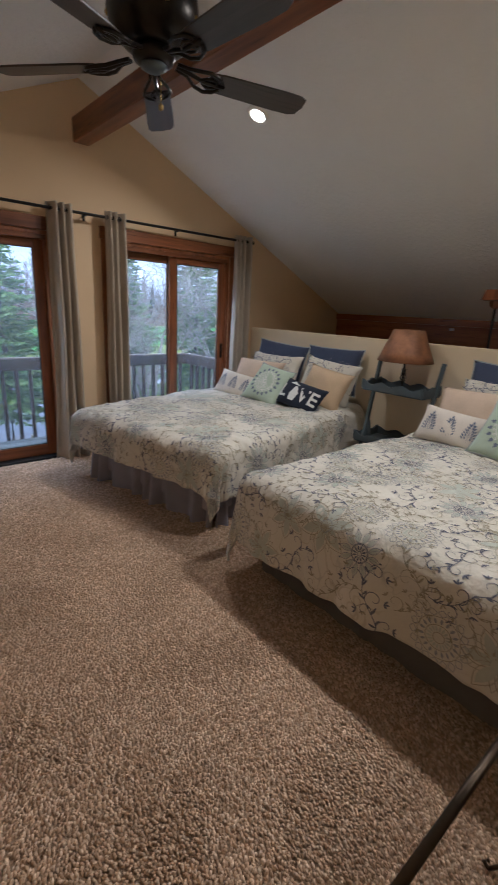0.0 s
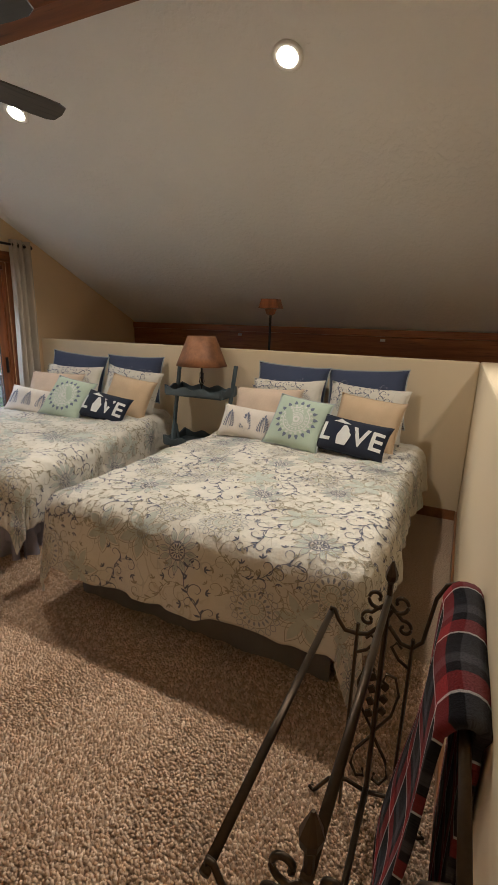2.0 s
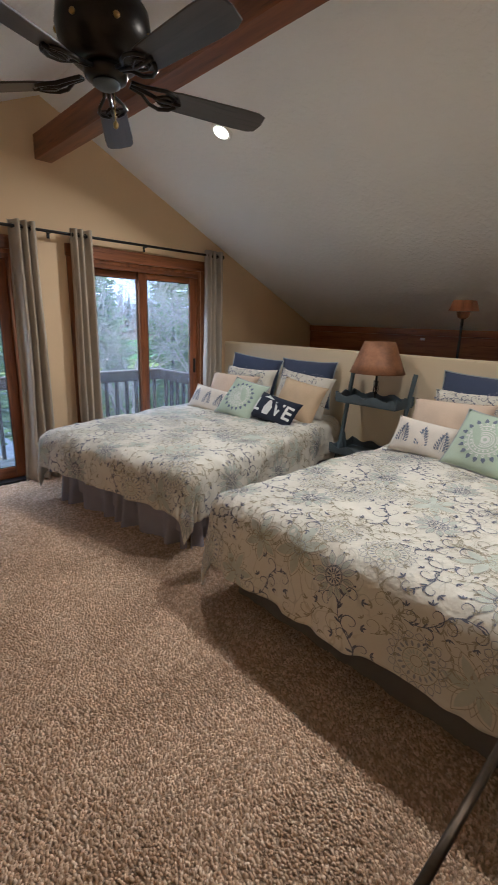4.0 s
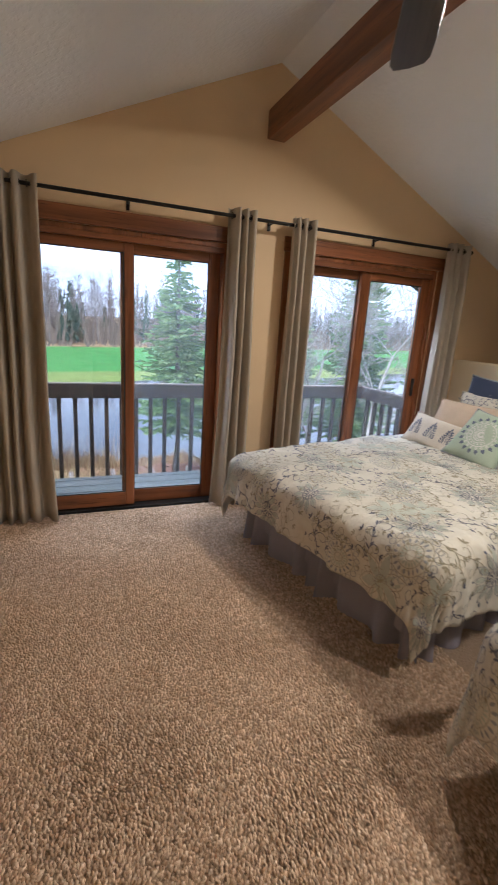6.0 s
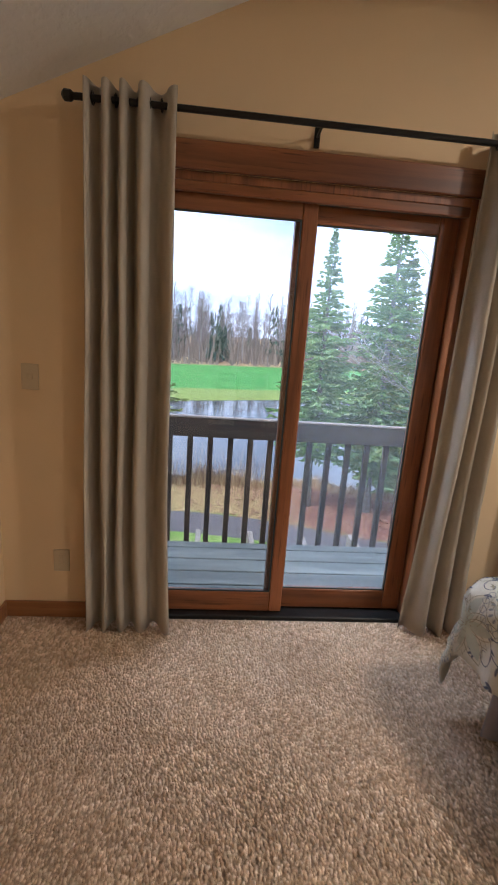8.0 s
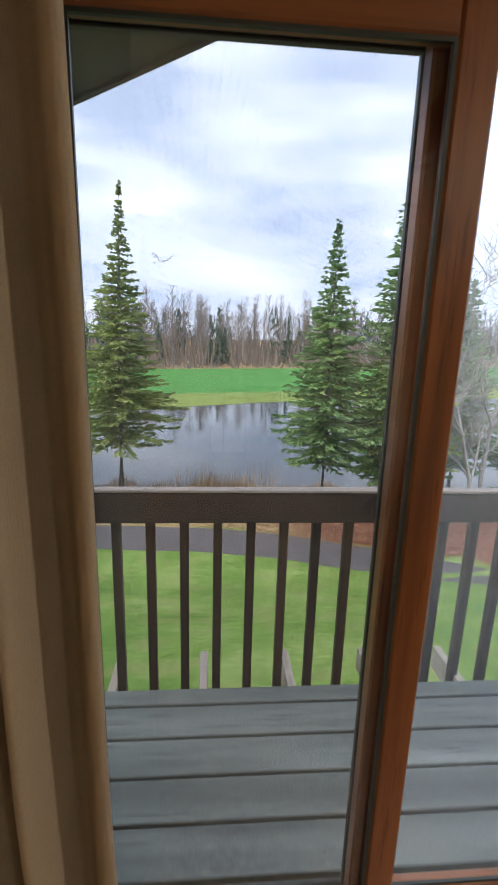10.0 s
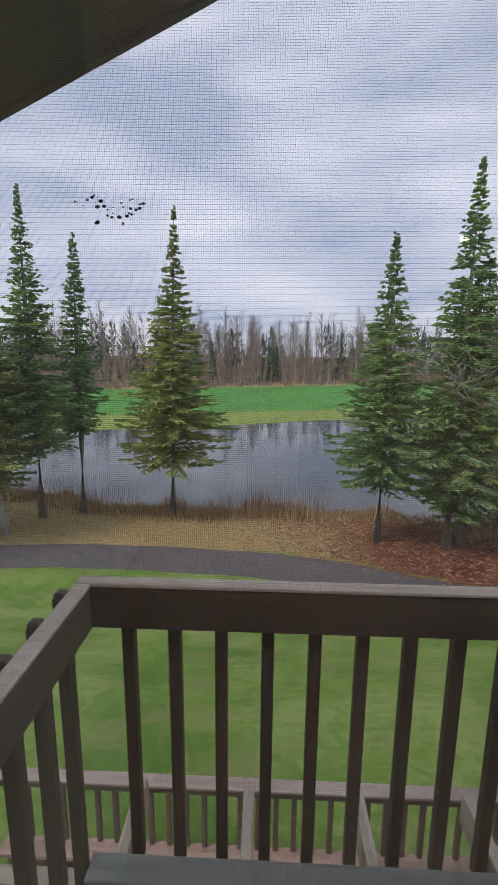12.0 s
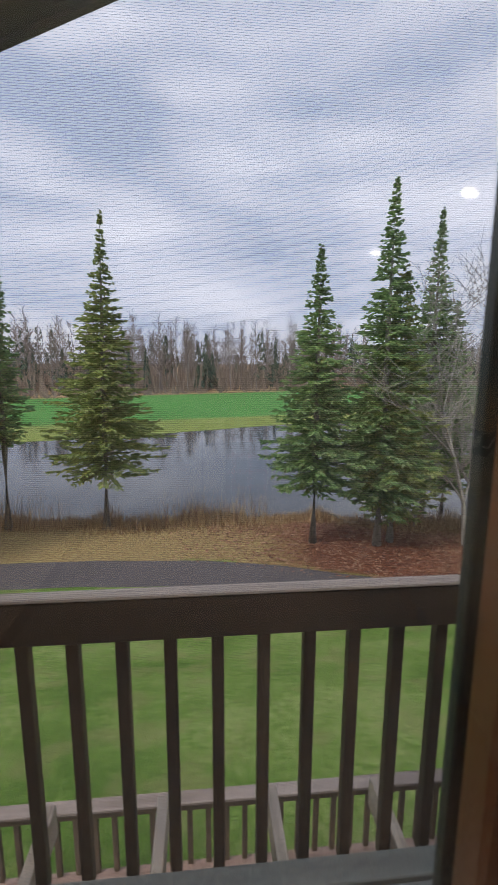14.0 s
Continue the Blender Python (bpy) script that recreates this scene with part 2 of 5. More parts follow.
def gable_wall():
    """The window wall with its two door openings, under the pitched ceiling."""
    bm = bmesh.new()
    up = 0.3

    def piece(x0, x1, z0):
        pts = [(x0, z0), (x1, z0), (x1, (ceil_left(x1) if x1 <= 1.817 else ceil_right(x1)) + up)]
        if x0 < 1.817 < x1:
            pts.append((1.817, 3.33 + up))
        pts.append((x0, (ceil_left(x0) if x0 <= 1.817 else ceil_right(x0)) + up))
        join(bm, prism(pts, 'y', WALL_Y, WALL_OUT))
    piece(X_L - 0.15, DOOR_A[0], -0.3)
    piece(DOOR_A[0], DOOR_A[1], HEAD)
    piece(DOOR_A[1], DOOR_B[0], -0.3)
    piece(DOOR_B[0], DOOR_B[1], HEAD)
    piece(DOOR_B[1], X_R + 0.15, -0.3)
    join(bm, box(DOOR_A[0], DOOR_A[1], WALL_Y, WALL_OUT, -0.3, -0.002))
    join(bm, box(DOOR_B[0], DOOR_B[1], WALL_Y, WALL_OUT, -0.3, -0.002))
    return bm


structure(part("wall_north", gable_wall(), MAT["wall"]), "tan painted gable wall around two patio doors", "wall")
structure(part("wall_west", box(X_L - 0.12, X_L, Y_B, WALL_Y, -0.3, 2.6), MAT["wall"]), "tan painted low side wall under the slope", "wall")
structure(part("wall_south", box(X_L - 0.12, X_R + 0.12, Y_B - 0.12, Y_B, -0.3, 3.6), MAT["wall_side"]), "plain painted wall closing the room", "wall")
structure(part("wall_east", box(X_R, X_R + 0.12, Y_B, WALL_Y, -0.3, 1.9), MAT["wall_side"]), "painted knee wall behind the half wall", "wall")


def slab(x0, x1, line, thick=0.12):
    return prism([(x0, line(x0)), (x1, line(x1)), (x1, line(x1) + thick), (x0, line(x0) + thick)], 'y', Y_B - 0.12, WALL_Y)


structure(part("ceiling", join(slab(X_L - 0.12, 1.817, ceil_left), slab(1.817, X_R + 0.12, ceil_right)), MAT["ceiling"]),
          "white textured plaster ceiling pitched to a ridge", "ceiling")

half = box(3.90, 4.02, -0.26, WALL_Y, 0.0, 1.30, 0.012, segments=2)
structure(part("wall_half_headboard", half, MAT["wall_side"]), "cream painted half wall behind the beds", "half wall")
cross = box(0.3, 4.02, -0.40, -0.262, 0.0, 1.30, 0.012, segments=2)
structure(part("wall_half_stair", cross, MAT["wall_side"]), "cream painted half wall beside the blanket rack", "half wall")

beam = part("ridge_beam", box(1.74, 1.885, Y_B, WALL_Y, 2.835, 3.025, 0.006), MAT["cedar_y"])
tagged(beam, "dark stained timber beam running below the ceiling ridge", "beam")


def fascia():
    e = empty("wood_fascia", pose(X_R, 0, 0))
    part("lower_board", box(-0.03, 0, -2.0, WALL_Y - 0.003, 1.14, 1.44, 0.004), MAT["fascia"], e)
    part("upper_board", box(-0.05, 0, -2.0, WALL_Y - 0.003, 1.443, 1.52, 0.004), MAT["fascia"], e, "lighter top strip")
    for y in (2.62, 0.75, -0.6):
        part("plate", box(-0.036, -0.03, y - 0.03, y + 0.03, 1.385, 1.415, 0.002), MAT["ceiling"], e, "small white plate")
    tagged(e, "reddish stained wood boards along the knee wall", "wood trim")


fascia()
for nm, bm in (("baseboard_north_left", box(X_L, -0.09, WALL_Y - 0.016, WALL_Y - 0.001, 0.0, 0.085, 0.003)),
               ("baseboard_west", box(X_L + 0.001, X_L + 0.016, Y_B, WALL_Y - 0.017, 0.0, 0.085, 0.003)),
               ("baseboard_north_middle", box(1.57, 1.945, WALL_Y - 0.016, WALL_Y - 0.001, 0.0, 0.085, 0.003)),
               ("baseboard_north_right", box(3.605, 3.898, WALL_Y - 0.016, WALL_Y - 0.001, 0.0, 0.085, 0.003)),
               ("baseboard_half", box(3.884, 3.899, -0.245, WALL_Y - 0.017, 0.0, 0.085, 0.003)),
               ("baseboard_stair", box(0.3, 3.883, -0.261, -0.246, 0.0, 0.085, 0.003))):
    structure(part(nm, bm, MAT["oak"]), "honey stained wooden baseboard along the carpet", "baseboard")


def wall_plate(x, z, w, h, label, holes):
    e = empty("wall_plate", pose(x, WALL_Y - 0.001, z))
    part("plate", box(-w / 2, w / 2, -0.006, 0, -h / 2, h / 2, 0.002), MAT["plate"], e)
    for dz in holes:
        part("insert", box(-0.012, 0.012, -0.009, -0.0062, dz - 0.014, dz + 0.014, 0.002), MAT["plate"], e)
    tagged(e, label, "wall plate")


MAT["plate"] = plain("almond_plastic", (0.55, 0.44, 0.29), 0.4, vary=0.05)
wall_plate(-0.445, 1.20, 0.075, 0.115, "almond light switch plate on the tan wall", (0.0,))
wall_plate(-0.33, 0.31, 0.075, 0.115, "almond outlet plate low on the tan wall", (-0.022, 0.022))

# ---- patio doors ----


def patio_door(name, x0, x1, near_left, label):
    """A two-panel sliding patio door; near_left: the left panel slides on the room's side."""
    e = empty(name, pose(x0, WALL_Y, 0))
    w = x1 - x0
    H = HEAD
    part("door_frame", join(join(box(0, 0.03, 0.0, 0.16, 0, H, 0.002), box(w - 0.03, w, 0.0, 0.16, 0, H, 0.002)),
                            box(0.03, w - 0.03, 0.0, 0.16, H - 0.035, H, 0.002)), MAT["cedar"], e)
    part("threshold", box(0.03, w - 0.03, -0.01, 0.19, -0.02, 0.022, 0.004), MAT["black"], e, "dark metal threshold track")
    t = 0.085
    for nm, bx in (("side_casing", box(-t, 0.0, -0.02, -0.001, 0, H, 0.004)),
                   ("side_casing", box(w, w + t, -0.02, -0.001, 0, H, 0.004)),
                   ("head_casing", box(-t - 0.01, w + t + 0.01, -0.024, -0.001, H, H + 0.11, 0.005)),
                   ("head_stop", box(0.03, w - 0.03, 0.002, 0.03, H - 0.075, H - 0.035, 0.003))):
        part(nm, bx, MAT["cedar_x"] if nm.startswith("head") else MAT["cedar"], e)
    part("track", box(0.03, w - 0.03, 0.03, 0.12, H - 0.06, H - 0.036), MAT["black"], e, "dark slide track")
    half_w = w / 2
    for left in (True, False):
        near = left == near_left
        y0 = 0.035 if near else 0.08
        y1 = y0 + 0.04
        a = 0.031 if left else half_w - 0.045
        b = half_w + 0.045 if left else w - 0.031
        sw = 0.068 if left and near_left else 0.092
        panel = part("door_panel", box(a, a + 0.092, y0, y1, 0.024, H - 0.063, 0.005), MAT["cedar"], e)
        part("stile", box(b - sw, b, y0, y1, 0.024, H - 0.063, 0.005), MAT["cedar"], panel)
        part("bottom_rail", box(a + 0.092, b - sw, y0 + 0.001, y1 - 0.001, 0.024, 0.135, 0.004), MAT["cedar_x"], panel)
        part("top_rail", box(a + 0.092, b - sw, y0 + 0.001, y1 - 0.001, H - 0.14, H - 0.063, 0.004), MAT["cedar_x"], panel)
        g = part("pane", box(a + 0.088, b - sw + 0.004, y0 + 0.017, y0 + 0.022, 0.13, H - 0.136), MAT["glass_low_haze"] if left and near_left else MAT["glass"], panel, "clear glass pane")
        g.visible_shadow = False
        part("glazing_bead", join(join(box(a + 0.092, b - sw, y0 + 0.004, y0 + 0.012, 0.135, 0.142), box(a + 0.092, b - sw, y0 + 0.004, y0 + 0.012, H - 0.147, H - 0.14)),
                                  join(box(a + 0.092, a + 0.099, y0 + 0.004, y0 + 0.012, 0.142, H - 0.147), box(b - sw - 0.007, b - sw, y0 + 0.004, y0 + 0.012, 0.142, H - 0.147))), MAT["green_frame"], panel)
    if not near_left:
        part("latch", box(w - 0.085, w - 0.06, 0.01, 0.035, 0.93, 1.1, 0.006), MAT["black"], e, "black pull handle")
    # cladding on the outside
    part("outer_frame", join(join(box(-0.04, 0.03, 0.161, 0.19, -0.02, H + 0.04, 0.003), box(w - 0.03, w + 0.04, 0.161, 0.19, -0.02, H + 0.04, 0.003)),
                             box(0.03, w - 0.03, 0.161, 0.19, H - 0.04, H + 0.04, 0.003)), MAT["green_frame"], e)
    tagged(e, label, "patio door", kind="structure")
    return e


door_a = patio_door("door_1", *DOOR_A, True, "closed sliding patio door in reddish stained wood")
patio_door("door_2", *DOOR_B, False, "closed sliding patio door behind the far bed")


def insect_screen():
    """A framed insect screen outside the left panel of the first door."""
    x0, x1, y, z0, z1 = 0.03, 0.765, WALL_Y + 0.145, 0.03, 2.03
    e = empty("insect_screen", pose(x0, y, z0))
    w, h = x1 - x0, z1 - z0
    part("screen_frame", join(join(box(0, 0.045, -0.008, 0.008, 0, h, 0.002), box(w - 0.066, w, -0.008, 0.008, 0, h, 0.002)),
                              join(box(0.045, w - 0.045, -0.008, 0.008, 0, 0.05, 0.002), box(0.045, w - 0.045, -0.008, 0.008, h - 0.05, h, 0.002))), MAT["green_frame"], e)
    cell, r = 0.00155, 0.000095
    vx = np.arange(0.046, w - 0.045, cell)
    hz = np.arange(0.051, h - 0.05, cell)
    V, F = [], []
    n = 0
    tri = [(0, r), (r * 0.87, -r / 2), (-r * 0.87, -r / 2)]
    for x in vx:
        for zz in (0.05, h - 0.05):
            V += [(x + a, b, zz) for a, b in tri]
        F += [(n + i, n + (i + 1) % 3, n + 3 + (i + 1) % 3, n + 3 + i) for i in range(3)]
        n += 6
    for z in hz:
        for xx in (0.045, w - 0.045):
            V += [(xx, b, z + a) for a, b in tri]
        F += [(n + i, n + (i + 1) % 3, n + 3 + (i + 1) % 3, n + 3 + i) for i in range(3)]
        n += 6
    tagged(part("wire_mesh", raw_mesh("wire_mesh", V, F), MAT["wire"], e, "fine grey wire mesh"), kind="stuff")
    rnd = random.Random(6)
    bm = bmesh.new()
    for _ in range(34):
        cx, cz = rnd.gauss(0.246, 0.012) - x0, rnd.gauss(1.632, 0.005) - z0 - 0.006 * rnd.random() ** 2
        s = rnd.uniform(0.0004, 0.0013)
        bmesh.ops.create_icosphere(bm, subdivisions=1, radius=s, matrix=Matrix.Translation((cx, 0.001, cz)) @ Matrix.Diagonal((1.5, 0.5, 1, 1)))
    ob = part("debris", bm, MAT["black"], e, "dark crumbs caught in the mesh")
    ob["kind"] = "stuff"
    tagged(e, "fine grey insect screen in a dark frame outside the door", "insect screen")


MAT["wire"] = plain("grey_screen_wire", (0.014, 0.014, 0.015), 0.5, 0.3)
insect_screen()

# ---- curtains ----


def fabric(name, c, vary=0.1, weave=900, bump=0.25):
    m = Nodes(name)
    v = m.coord()
    a = m.noise(v, 5, 4)
    w1 = m.n("TexWave", Scale=weave / 6.0, Distortion=1.0)
    m.link(v, w1.inputs["Vector"])
    b = m.noise(v, 220, 2)
    col = m.ramp(a, [(0.3, shade(c, 1 - vary)), (0.7, shade(c, 1 + vary))])
    col = m.mix(0.2, col, m.ramp(b, [(0.3, shade(c, 0.7)), (0.7, shade(c, 1.25))]))
    m.bump(m.math('ADD', w1.outputs["Fac"], b), bump, 0.001)
    m.bsdf.inputs["Sheen Weight"].default_value = 0.05
    return m.done(col, 0.9, spec=0.2)


MAT["curtain"] = fabric("taupe_grey_curtain_linen", (0.45, 0.385, 0.30))


def curtain(x0, x1, folds, spread, seed):
    """A grommet curtain panel hanging in deep even folds."""
    rnd = random.Random(seed)
    nu, nv = folds * 12, 26
    top, bot = 2.315, 0.02
    ph = [rnd.uniform(-0.5, 0.5) for _ in range(folds + 1)]
    e = empty("curtain", pose((x0 + x1) / 2, 4.285, 0))
    V, F = [], []
    w = x1 - x0
    for j in range(nv + 1):
        v = j / nv
        z = top + (bot - top) * v
        for i in range(nu + 1):
            u = i / nu
            k = min(folds - 1, int(u * folds))
            amp = 0.047 * (1 + 0.25 * math.sin(3 * v + ph[k])) * (1 - 0.1 * v)
            s = math.sin(2 * math.pi * folds * (u + 0.055 * math.sin(2 * math.pi * u + ph[0] * 6)))
            s = math.copysign(abs(s) ** 0.75, s)
            x = -w / 2 + w * u + spread * v * v * (u - 0.5) + 0.008 * math.sin(9 * v + 6 * u + ph[k] * 4) * v
            y = amp * s + 0.012 * math.sin(5 * v + ph[k] * 7) * v
            V.append((x, y, z + (0.006 * math.sin(folds * 6.28 * u) if j == nv else 0)))
    for j in range(nv):
        for i in range(nu):
            a = j * (nu + 1) + i
            F.append((a, a + 1, a + nu + 2, a + nu + 1))
    me = raw_mesh("curtain_cloth", V, F)
    me.polygons.foreach_set("use_smooth", [True] * len(me.polygons))
    me.materials.append(MAT["curtain"])
    ob = part("cloth", me, None, e)
    sol = ob.modifiers.new("thickness", 'SOLIDIFY')
    sol.thickness = 0.003
    for k in range(folds * 2):
        u = (k + 0.5) / (folds * 2)
        x = -w / 2 + w * u
        bm = tube([(x + 0.004, 0.0 + 0.021 * math.cos(a), 2.262 + 0.021 * math.sin(a)) for a in [2 * math.pi * i / 12 for i in range(13)]], 0.0035, 5)
        part("grommet", bm, MAT["black"], e)
    tagged(e, "floor-length taupe curtain panel hanging in even folds", "curtain", "grommet curtains")
    return e


curtain(-0.16, 0.18, 4, 0.05, 1)
curtain(1.44, 1.66, 3, 0.10, 2)
curtain(1.95, 2.14, 3, 0.05, 3)
curtain(3.50, 3.72, 3, 0.03, 4)


def curtain_rod():
    e = empty("curtain_rod", pose(0, 4.285, 2.262))
    part("rod", tube([(-0.21, 0, 0), (3.74, 0, 0)], 0.0125, 10), MAT["black"], e)
    for x in (-0.225, 3.755):
        part("finial", lathe([(0.012, -0.02), (0.02, -0.012), (0.02, 0.012), (0.012, 0.02)], 12), MAT["black"], e, at=pose(x, 0, 0, 0, 90, 0))
    for x in (0.74, 1.80, 2.775):
        part("bracket", join(tube([(x, 0, 0), (x, 0.105, -0.005)], 0.006, 6), box(x - 0.012, x + 0.012, 0.104, 0.114, -0.045, 0.03, 0.002)), MAT["black"], e)
    tagged(e, "black metal curtain rod above both patio doors", "curtain rod")


curtain_rod()

# ---- ceiling lamps and fan ----


def ceiling_lamp(x, y):
    a = math.degrees(math.atan(0.475))
    e = empty("ceiling_lamp", pose(x, y, ceil_right(x) - 0.001, 0, a, 0))
    part("trim_ring", lathe([(0.058, -0.001), (0.085, -0.001), (0.088, -0.01), (0.075, -0.016), (0.060, -0.012)], 32), MAT["white"], e, smooth=True)
    b = part("bulb_face", lathe([(0.001, -0.026), (0.04, -0.024), (0.057, -0.014), (0.058, -0.003), (0.001, -0.002)], 32), MAT["bulb"], e, "glowing bulb face", smooth=True)
    tagged(e, "lit round white downlight in the sloped ceiling", "ceiling lamp", "downlights in the sloped ceiling")


MAT["white"] = plain("white_lamp_trim", (0.8, 0.78, 0.74), 0.4, vary=0.03)
for lx, ly in LAMPS:
    ceiling_lamp(lx, ly)
MAT["blade"] = wood("dark_walnut_blade", (0.03, 0.022, 0.018), (0.075, 0.055, 0.045), 0, 0.35)
MAT["bronze"] = plain("dark_bronze_casting", (0.03, 0.026, 0.022), 0.32, 0.85, 0.3)
MAT["brass"] = plain("antique_brass", (0.42, 0.29, 0.10), 0.3, 1.0, 0.2)


def ceiling_fan(x, y, z):
    e = empty("ceiling_fan", pose(x, y, z))
    part("motor_housing", lathe([(0.05, 0.33), (0.13, 0.30), (0.175, 0.24), (0.185, 0.17), (0.175, 0.12), (0.15, 0.085), (0.12, 0.06), (0.09, 0.05)], 32), MAT["bronze"], e, smooth=True)
    part("switch_housing", lathe([(0.085, 0.05), (0.088, 0.03), (0.08, 0.012), (0.06, 0.004), (0.01, 0.0)], 28), MAT["bronze"], e, smooth=True)
    part("switch_cap", lathe([(0.052, 0.002), (0.055, -0.008), (0.035, -0.02), (0.006, -0.024)], 24), MAT["slate"], e, "grey-blue end cap", smooth=True)
    top = ceil_left(x) - z
    part("downrod", tube([(0, 0, 0.28), (0, 0, top - 0.05)], 0.014, 10), MAT["bronze"], e)
    part("canopy", lathe([(0.03, top - 0.13), (0.06, top - 0.11), (0.07, top - 0.05), (0.07, top + 0.03)], 24), MAT["bronze"], e, smooth=True)
    for k in range(7):
        a = 2 * math.pi * k / 7
        part("brass_boss", lathe([(0.012, 0), (0.012, 0.006), (0.004, 0.01)], 10), MAT["brass"], e, "brass boss", at=Matrix.Translation((0.178 * math.cos(a), 0.178 * math.sin(a), 0.15)) @ pose(0, 0, 0, 0, 90, math.degrees(a)))
    outline = [(0.24, -0.05), (0.30, -0.062), (0.60, -0.072), (0.68, -0.07), (0.715, -0.055), (0.725, 0.0), (0.715, 0.055), (0.68, 0.07), (0.60, 0.072), (0.30, 0.062), (0.24, 0.05)]
    blade_me = None
    for k in range(5):
        turn = pose(0, 0, 0, 0, 0, FAN_TURN + 72 * k)
        tilt = turn @ pose(0, 0, 0.0, -11, 0, 0)
        if blade_me is None:
            bm = prism(outline, 'z', -0.004, 0.004)
            bmesh.ops.bevel(bm, geom=[g for g in bm.edges if abs(g.verts[0].co.z - g.verts[1].co.z) < 1e-5], offset=0.002, segments=1, affect='EDGES')
            blade_me = mesh_of(bm, "blade")
            arm = bmesh.new()
            for s in (-1, 1):
                tube([(0.10, 0.015 * s, 0.022), (0.15, 0.022 * s, 0.012), (0.19, 0.05 * s, -0.004), (0.235, 0.062 * s, -0.009), (0.275, 0.05 * s, -0.009), (0.30, 0.02 * s, -0.009)], 0.008, 6, arm)
                tube([(0.20, 0.0, -0.006), (0.225, 0.022 * s, -0.009), (0.25, 0.03 * s, -0.009), (0.275, 0.02 * s, -0.009), (0.28, 0.0, -0.009)], 0.006, 6, arm)
            tube([(0.10, 0, 0.022), (0.16, 0, 0.008), (0.22, 0, -0.009), (0.315, 0, -0.01)], 0.009, 6, arm)
            arm_me = mesh_of(arm, "blade_arm", True)
        b = part("blade", blade_me, MAT["blade"], e, at=tilt)
        part("blade_arm", arm_me, MAT["bronze"], b)
    part("pull_chain", join(tube([(0.05, 0.03, 0.005), (0.052, 0.032, -0.11)], 0.0015, 5), lathe([(0.002, -0.14), (0.010, -0.135), (0.011, -0.12), (0.003, -0.108)], 10, centre=(0.052, 0.032, 0))), MAT["brass"], e, "brass pull chain")
    tagged(e, "dark bronze five-blade ceiling fan with ornate blade arms", "ceiling fan")


MAT["slate"] = plain("blue_grey_paint", (0.075, 0.095, 0.105), 0.55, vary=0.25)
FAN_TURN = math.degrees(math.atan2(2.58 - 1.955, 1.57 - 1.17))
ceiling_fan(1.14, 1.925, 2.462)

# ---- beds ----


def duvet_mat():
    """Cream cotton printed with medallions, scrolls and line flowers; the print follows the cloth's own metres."""
    m = Nodes("printed_cream_duvet")
    uv = m.coord("UV")
    base_n = m.noise(m.coord(), 3.0, 4)
    col = m.ramp(base_n, [(0.3, (0.64, 0.60, 0.51)), (0.7, (0.70, 0.66, 0.57))])

    def vines(scale, seed, width, colour, strength, patch):
        nonlocal col
        mp = m.n("Mapping")
        mp.inputs["Location"].default_value = (seed, seed * 0.7, 0)
        m.link(uv, mp.inputs["Vector"])
        nz = m.n("TexNoise", Scale=scale, Detail=0.6, Roughness=0.4, Distortion=1.6)
        m.link(mp.outputs[0], nz.inputs["Vector"])
        d = m.math('ABSOLUTE', m.math('SUBTRACT', nz.outputs["Fac"], 0.5))
        line = m.step(d, width, width * 0.45)
        where = m.step(m.noise(mp.outputs[0], patch, 1), 0.5, 0.56)
        col = m.mix(m.math('MULTIPLY', m.math('MULTIPLY', line, where), strength), col, colour)

    vines(7, 0.0, 0.016, (0.40, 0.38, 0.33), 0.5, 1.8)
    vines(5, 9.0, 0.014, (0.46, 0.40, 0.28), 0.5, 1.6)
    fine = m.noise(m.coord("UV"), 420, 2)
    crease = m.noise(m.coord(), 14, 4)
    m.bump(m.math('ADD', m.math('MULTIPLY', fine, 0.1), crease), 0.6, 0.022)
    m.bsdf.inputs["Sheen Weight"].default_value = 0.1
    return m.done(col, 0.88, spec=0.2)


MAT["duvet"] = duvet_mat()
for ink_name, ink_colour in (("navy_print", (0.155, 0.16, 0.205)), ("grey_print", (0.33, 0.335, 0.345)), ("tan_print", (0.36, 0.325, 0.24)), ("sage_print", (0.50, 0.52, 0.45))):
    MAT[ink_name] = plain(ink_name + "_ink", ink_colour, 0.9, vary=0.15, scale=12, fine=400, bump=0.1, dist=0.001, spec=0.2)
MAT["skirt"] = fabric("grey_bed_skirt", (0.31, 0.30, 0.36))
MAT["plain_skirt"] = fabric("taupe_bed_skirt", (0.15, 0.14, 0.13))
MAT["mattress"] = fabric("mattress_cover", (0.45, 0.42, 0.38))


def soft_noise(x, y, seed):
    """Smooth random heights, -1 to 1, one bump to a unit of x and y."""
    grid = np.random.default_rng(seed).uniform(-1, 1, (64, 64))
    xi, yi = np.floor(x).astype(int), np.floor(y).astype(int)
    fx, fy = x - xi, y - yi
    fx, fy = fx * fx * (3 - 2 * fx), fy * fy * (3 - 2 * fy)

    def at(a, b):
        return grid[a % 64, b % 64]
    return (at(xi, yi) * (1 - fx) + at(xi + 1, yi) * fx) * (1 - fy) + (at(xi, yi + 1) * (1 - fx) + at(xi + 1, yi + 1) * fx) * fy


